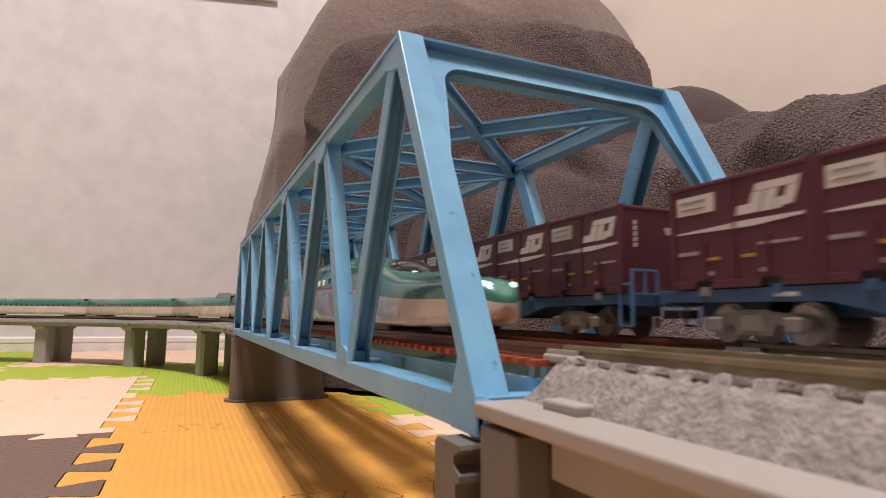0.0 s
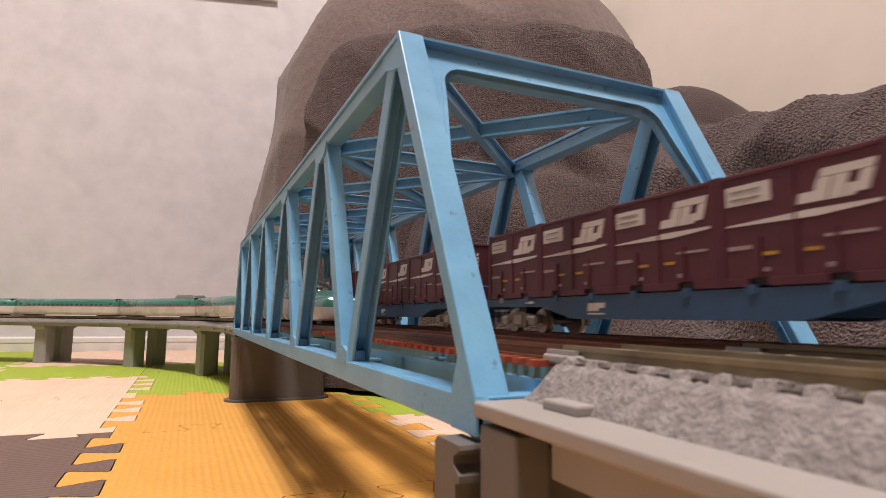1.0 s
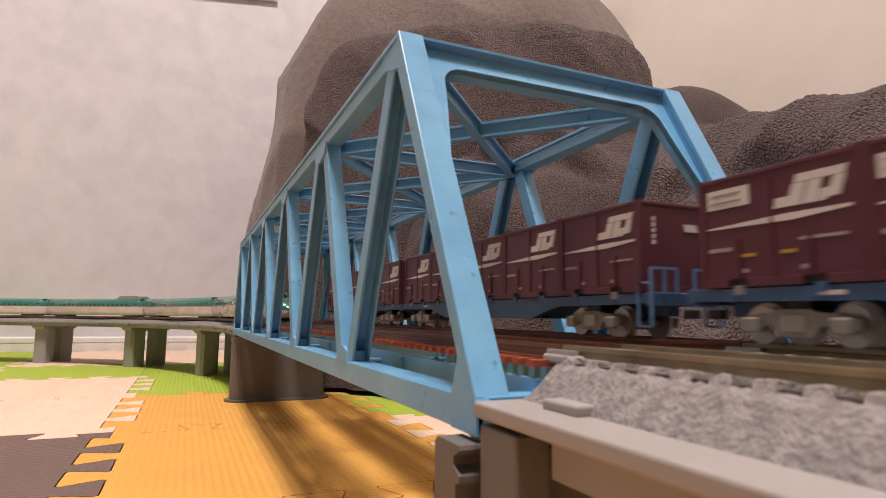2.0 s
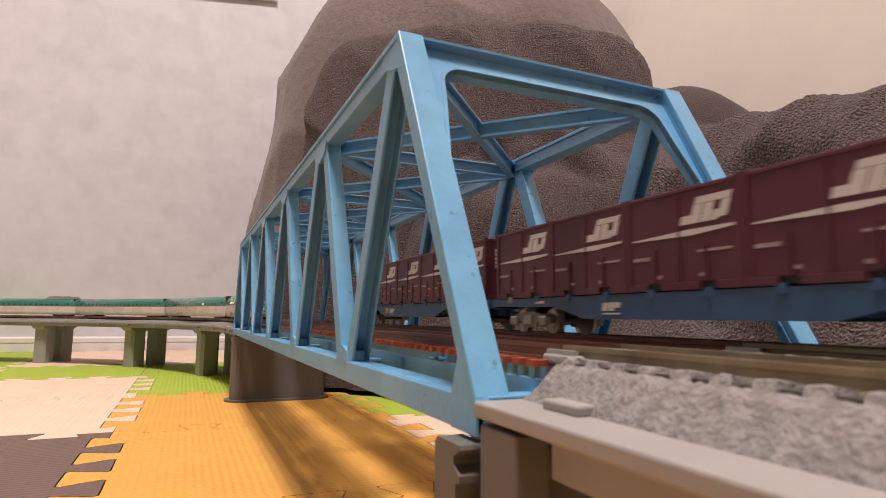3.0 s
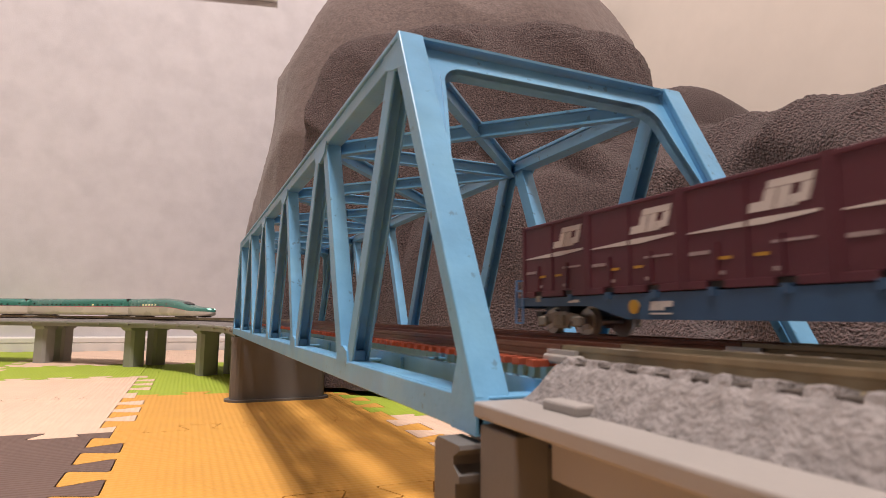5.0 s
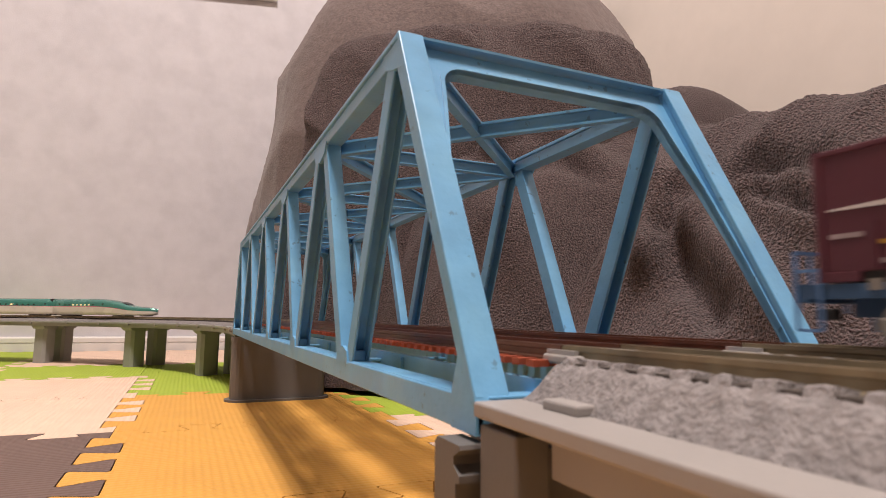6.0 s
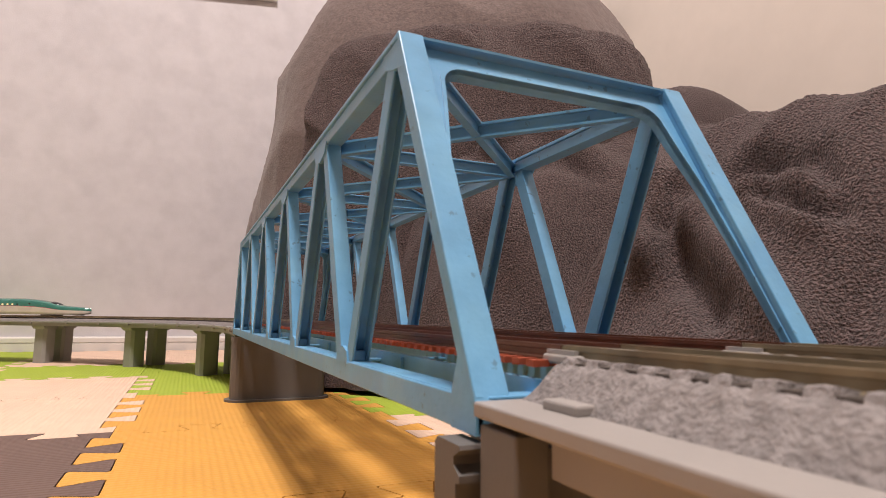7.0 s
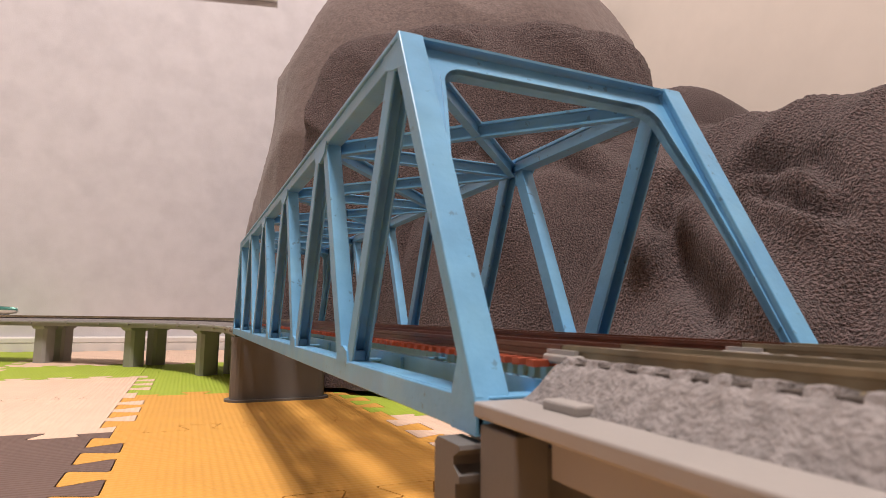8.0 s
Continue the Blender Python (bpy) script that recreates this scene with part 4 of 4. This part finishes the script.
            for y in (-0.0012, 0.0, 0.0012):
                bmesh.ops.create_cone(bm, cap_ends=True, segments=8, radius1=0.0005, radius2=0.0005, depth=0.0022, matrix=Matrix.Translation((side * 0.0079, y, 0.0031)))
            part("side_frame", bm, M_BOGIE, bog, "weathered grey bogie side frame")
        bm = bmesh.new()
        box(bm, -0.0066, 0.0066, -0.0018, 0.0018, 0.0024, 0.0062)
        part("bolster", bm, M_BLACK, bog)
        for y in (-0.0064, 0.0064):
            bm = bmesh.new()
            for side in (-1, 1):
                for rr, th, xo in ((0.0028, 0.0009, 0.0048), (0.0033, 0.0003, 0.0042), (0.0016, 0.0012, 0.0050)):
                    bmesh.ops.create_cone(bm, cap_ends=True, segments=24, radius1=rr, radius2=rr, depth=th, matrix=Matrix.Translation((side * xo, 0, 0)) @ Matrix.Rotation(radians(90), 4, "Y"))
                for k in range(4):
                    a = k * math.pi / 2
                    beam(bm, (side * 0.0053, 0, 0), (side * 0.0053, 0.0022 * math.cos(a), 0.0022 * math.sin(a)), 0.0005, 0.0003, up=(1, 0, 0))
            bmesh.ops.create_cone(bm, cap_ends=True, segments=10, radius1=0.0006, radius2=0.0006, depth=0.0090, matrix=Matrix.Rotation(radians(90), 4, "Y"))
            wh = part("wheelset", bm, M_STEEL, bog, "steel wheelset")
            wh.location = (0, y, 0.0028)
            wheels.append((wh, y))
    return root, wheels


FREIGHT = []
WHEELS = []
first = {}
for k, (fr, rr, disc, style) in enumerate(((False, False, False, 0), (True, False, False, 0), (False, False, False, 1), (False, True, True, 2))):
    wg, whs = wagon(fr or k == 2, rr, disc)
    rear0 = (0.0102, 0.1472, 0.2856, 0.4170)[k]
    WHEELS += whs
    FREIGHT.append((wg, TRACKS[1], rear0 - 0.0620, RAIL_Z))
    for j in range(5):
        if style not in first:
            first[style] = container(style)
            ob = first[style]
        else:
            ob = copy_thing(first[style], pose(0, 0, 0))
        FREIGHT.append((ob, TRACKS[1], rear0 - CPITCH * (j + 0.5), RAIL_Z + 0.0083))


# ---- express train ----
CAR = 0.1665
RING = [(0, 0.0), (0.80, 0.0), (0.95, 0.06), (1.0, 0.2), (1.0, 0.50), (1.0, 0.525), (0.985, 0.62), (0.945, 0.75), (0.84, 0.87), (0.62, 0.955), (0.32, 0.993), (0, 1.0)]
LOW, STRIPE = (0, 4), (4, 5)


def hull(sections, band, name, mat, root, cap0=True, cap1=True):
    """A loft through sections (y, half width, z low, z high), only the ring points of one band, on both sides."""
    bm = bmesh.new()
    a, b = band
    for side in (-1, 1):
        rows = []
        for y, w, z0, z1 in sections:
            rows.append([bm.verts.new((side * RING[i][0] * w, y, z0 + (z1 - z0) * RING[i][1])) for i in range(a, b + 1)])
        for p, q in zip(rows, rows[1:]):
            for j in range(b - a):
                bm.faces.new((p[j], q[j], q[j + 1], p[j + 1]))
        for row, y, use in ((rows[0], sections[0][0], cap0), (rows[-1], sections[-1][0], cap1)):
            if use:
                c0 = bm.verts.new((0, y, row[0].co.z))
                c1 = bm.verts.new((0, y, row[-1].co.z))
                bm.faces.new([c0, *row, c1] if row[0].co.x else [*row, c1] if row[-1].co.x else row)
    bmesh.ops.remove_doubles(bm, verts=bm.verts[:], dist=0.00002)
    return part(name, bm, mat, root, smooth=True)


def smooth_sections(keys, n=40):
    """Fills in sections between the given ones."""
    out = []
    ys = [k[0] for k in keys]
    for i in range(n + 1):
        y = ys[0] + (ys[-1] - ys[0]) * (i / n) ** 1.5
        j = max(m for m in range(len(ys) - 1) if ys[m] <= y + 1e-9)
        f = (y - ys[j]) / (ys[j + 1] - ys[j])
        row = [y]
        for c in (1, 2, 3):
            p0, p1, p2, p3 = (keys[max(0, j - 1)], keys[j], keys[j + 1], keys[min(len(keys) - 1, j + 2)])
            m1 = (p2[c] - p0[c]) / max(1e-6, p2[0] - p0[0])
            m2 = (p3[c] - p1[c]) / max(1e-6, p3[0] - p1[0])
            h = p2[0] - p1[0]
            row.append((2 * f ** 3 - 3 * f ** 2 + 1) * p1[c] + (f ** 3 - 2 * f ** 2 + f) * h * m1 + (-2 * f ** 3 + 3 * f ** 2) * p2[c] + (f ** 3 - f ** 2) * h * m2)
        out.append(tuple(row))
    return out


def side_window(mesh, root, side, y, z, w, h0):
    ob = new("window", mesh)
    ob.parent = root
    ob.matrix_basis = pose(side * w, y, z, 0, side * -2.5, 0)
    return ob


def express_car(nose, hump):
    root = empty("express_car", pose(0, 0, 0), "green and white bullet train end car with long nose" if nose else "green and white bullet train car with pink stripe", "train car", "bullet train cars")
    hl = CAR / 2 - 0.0022
    zb, zt, w = 0.0016, 0.0218, 0.0104
    if nose:
        t = -CAR / 2
        keys = [(t, 0.0014, 0.0046, 0.0072), (t + 0.002, 0.0038, 0.0032, 0.0094), (t + 0.006, 0.0060, 0.0022, 0.0106), (t + 0.014, 0.0079, 0.0017, 0.0114), (t + 0.026, 0.0092, 0.0015, 0.0122),
                (t + 0.036, 0.0097, 0.0015, 0.0132), (t + 0.044, 0.0100, 0.0015, 0.0149), (t + 0.052, 0.0102, 0.0015, 0.0170), (t + 0.062, 0.0103, 0.0015, 0.0190), (t + 0.075, 0.0104, 0.0016, 0.0206), (t + 0.090, w, zb, 0.0216), (t + 0.104, w, zb, zt), (hl, w, zb, zt)]
        secs = smooth_sections(keys, 60)
    else:
        secs = [(-hl, w - 0.0004, zb, zt - 0.0003), (-hl + 0.0006, w, zb, zt), (hl - 0.0006, w, zb, zt), (hl, w - 0.0004, zb, zt - 0.0003)]
    hull(secs, LOW, "lower_body", M_CREAM, root)
    if nose:
        cut = [k for k in secs if k[0] <= -CAR / 2 + 0.040]
        rest = [cut[-1]] + [k for k in secs if k[0] > -CAR / 2 + 0.040]
        hull(cut, STRIPE, "nose_band", M_CREAM, root, True, False)
        hull(rest, STRIPE, "stripe", M_PINK, root, False, True)
    else:
        hull(secs, STRIPE, "stripe", M_PINK, root)
    hull(secs, (5, 11), "upper_body", M_GREEN, root)
    if nose:
        t = -CAR / 2
        # wrapped windscreen on the slope of the roof
        bm = bmesh.new()
        bmesh.ops.create_uvsphere(bm, u_segments=28, v_segments=16, radius=1)
        bmesh.ops.transform(bm, matrix=Matrix.Translation((0, t + 0.0470, 0.0148)) @ Matrix.Rotation(radians(15), 4, "X") @ Matrix.Diagonal((0.0056, 0.0085, 0.0026, 1)), verts=bm.verts)
        part("windscreen", bm, M_GLASS, root, "dark wrapped windscreen", smooth=True)
        for side in (-1, 1):
            bm = bmesh.new()
            bmesh.ops.create_uvsphere(bm, u_segments=16, v_segments=10, radius=1)
            bmesh.ops.transform(bm, matrix=Matrix.Translation((side * 0.0034, t + 0.0042, 0.0090)) @ Matrix.Rotation(radians(side * -28), 4, "Z") @ Matrix.Rotation(radians(side * 40), 4, "Y") @ Matrix.Diagonal((0.0008, 0.0030, 0.0010, 1)), verts=bm.verts)
            part("headlight", bm, M_HEAD, root, "glowing lens", smooth=True)
        bm = bmesh.new()
        box(bm, -0.0058, 0.0058, t + 0.012, t + 0.020, 0.0006, 0.0020, 0.0004)
        part("plough", bm, M_BLACK, root)
    # windows
    bm = bmesh.new()
    box(bm, -0.00025, 0.00025, -0.0011, 0.0011, -0.0009, 0.0009, 0.0002)
    dark = mesh_of(bm, "window", M_GLASS)
    bm = bmesh.new()
    box(bm, -0.00025, 0.00025, -0.0011, 0.0011, -0.0009, 0.0009, 0.0002)
    lit = mesh_of(bm, "window", M_LITWIN)
    bm = bmesh.new()
    box(bm, -0.00025, 0.00025, -0.0020, 0.0020, -0.0042, 0.0042, 0.0003)
    door_me = mesh_of(bm, "door", M_GREEN)
    y_list = [0.010 + 0.0068 * k for k in range(8)] if nose else [-0.054 + 0.0072 * k for k in range(16)]
    for side in (-1, 1):
        for k, y in enumerate(y_list):
            me = lit if (nose and k in (1, 2, 3, 4, 5)) or (not nose and k in (4,) and hump == 1) else dark
            side_window(me, root, side, y, 0.0141, 0.01022, 0)
        for y in ((-0.006, 0.068) if nose else (-0.068, 0.068)):
            side_window(dark, root, side, y, 0.0150, 0.0101, 0)
    bm = bmesh.new()
    e = hl
    box(bm, -0.0103, 0.0103, e - 0.0003, e + 0.0042, 0.0008, 0.0216, 0.0004)
    part("gangway", bm, M_BLACK, root, "black bellows between cars")
    for y in ((-0.030, 0.058) if nose else (-0.056, 0.056)):
        bm = bmesh.new()
        box(bm, -0.0070, 0.0070, y - 0.010, y + 0.010, 0.0002, 0.0030, 0.0004)
        part("bogie", bm, M_BLACK, root)
    if hump == 2:
        bm = bmesh.new()
        extrude_poly(bm, [(-0.074, 0.0214), (-0.068, 0.0248), (-0.040, 0.0248), (-0.034, 0.0214)], lambda u, v, w: (w, u, v), (-0.0074, -0.0066))
        part("noise_shield", bm, M_GREYROOF, root, "grey roof noise shield")
        bm = bmesh.new()
        extrude_poly(bm, [(-0.074, 0.0214), (-0.068, 0.0248), (-0.040, 0.0248), (-0.034, 0.0214)], lambda u, v, w: (w, u, v), (0.0066, 0.0074))
        part("noise_shield", bm, M_GREYROOF, root, "grey roof noise shield")
    return root


EXPRESS = [express_car(True, 0), express_car(False, 1), express_car(False, 0), express_car(False, 2)]
for _ in range(5):
    EXPRESS.append(copy_thing(EXPRESS[2], pose(0, 0, 0)))


def nose_at(t):
    """How far along the line the express train's nose is."""
    ts = (0.0, 0.7, 3.0, 4.5, 5.8, 6.5, 7.0, 7.5, 8.0)
    ss = (0.0230, 0.0990, 0.3740, 0.5497, 0.7182, 0.8042, 0.8626, 0.9186, 0.9732)
    return float(np.interp(t, ts, ss))


def motions():
    speed = 0.0716
    times = [0.0, 2.0, 4.0, 6.0, 8.0]
    for ob, x, y, z in FREIGHT:
        # the freight train gains a little speed towards the end
        walk(ob, [(t, pose(x, y - speed * t - 0.0011 * max(0.0, t - 4.0), z)) for t in times])
    n = 160
    for wh, y in WHEELS:
        walk(wh, [(8.0 * k / n, pose(0, y, 0.0028, math.degrees(speed * 8.0 * k / n / 0.0028))) for k in range(n + 1)])
    for k, ob in enumerate(EXPRESS):
        rows = []
        for j in range(33):
            t = j * 0.25
            s = nose_at(t) + CAR * k
            a, b = path(s + 0.026, -0.0165), path(s + CAR - 0.026, -0.0165)
            h = math.degrees(math.atan2(-(b[0] - a[0]), b[1] - a[1]))
            rows.append((t, pose((a[0] + b[0]) / 2, (a[1] + b[1]) / 2, RAIL_Z, 0, 0, h)))
        walk(ob, rows)


motions()
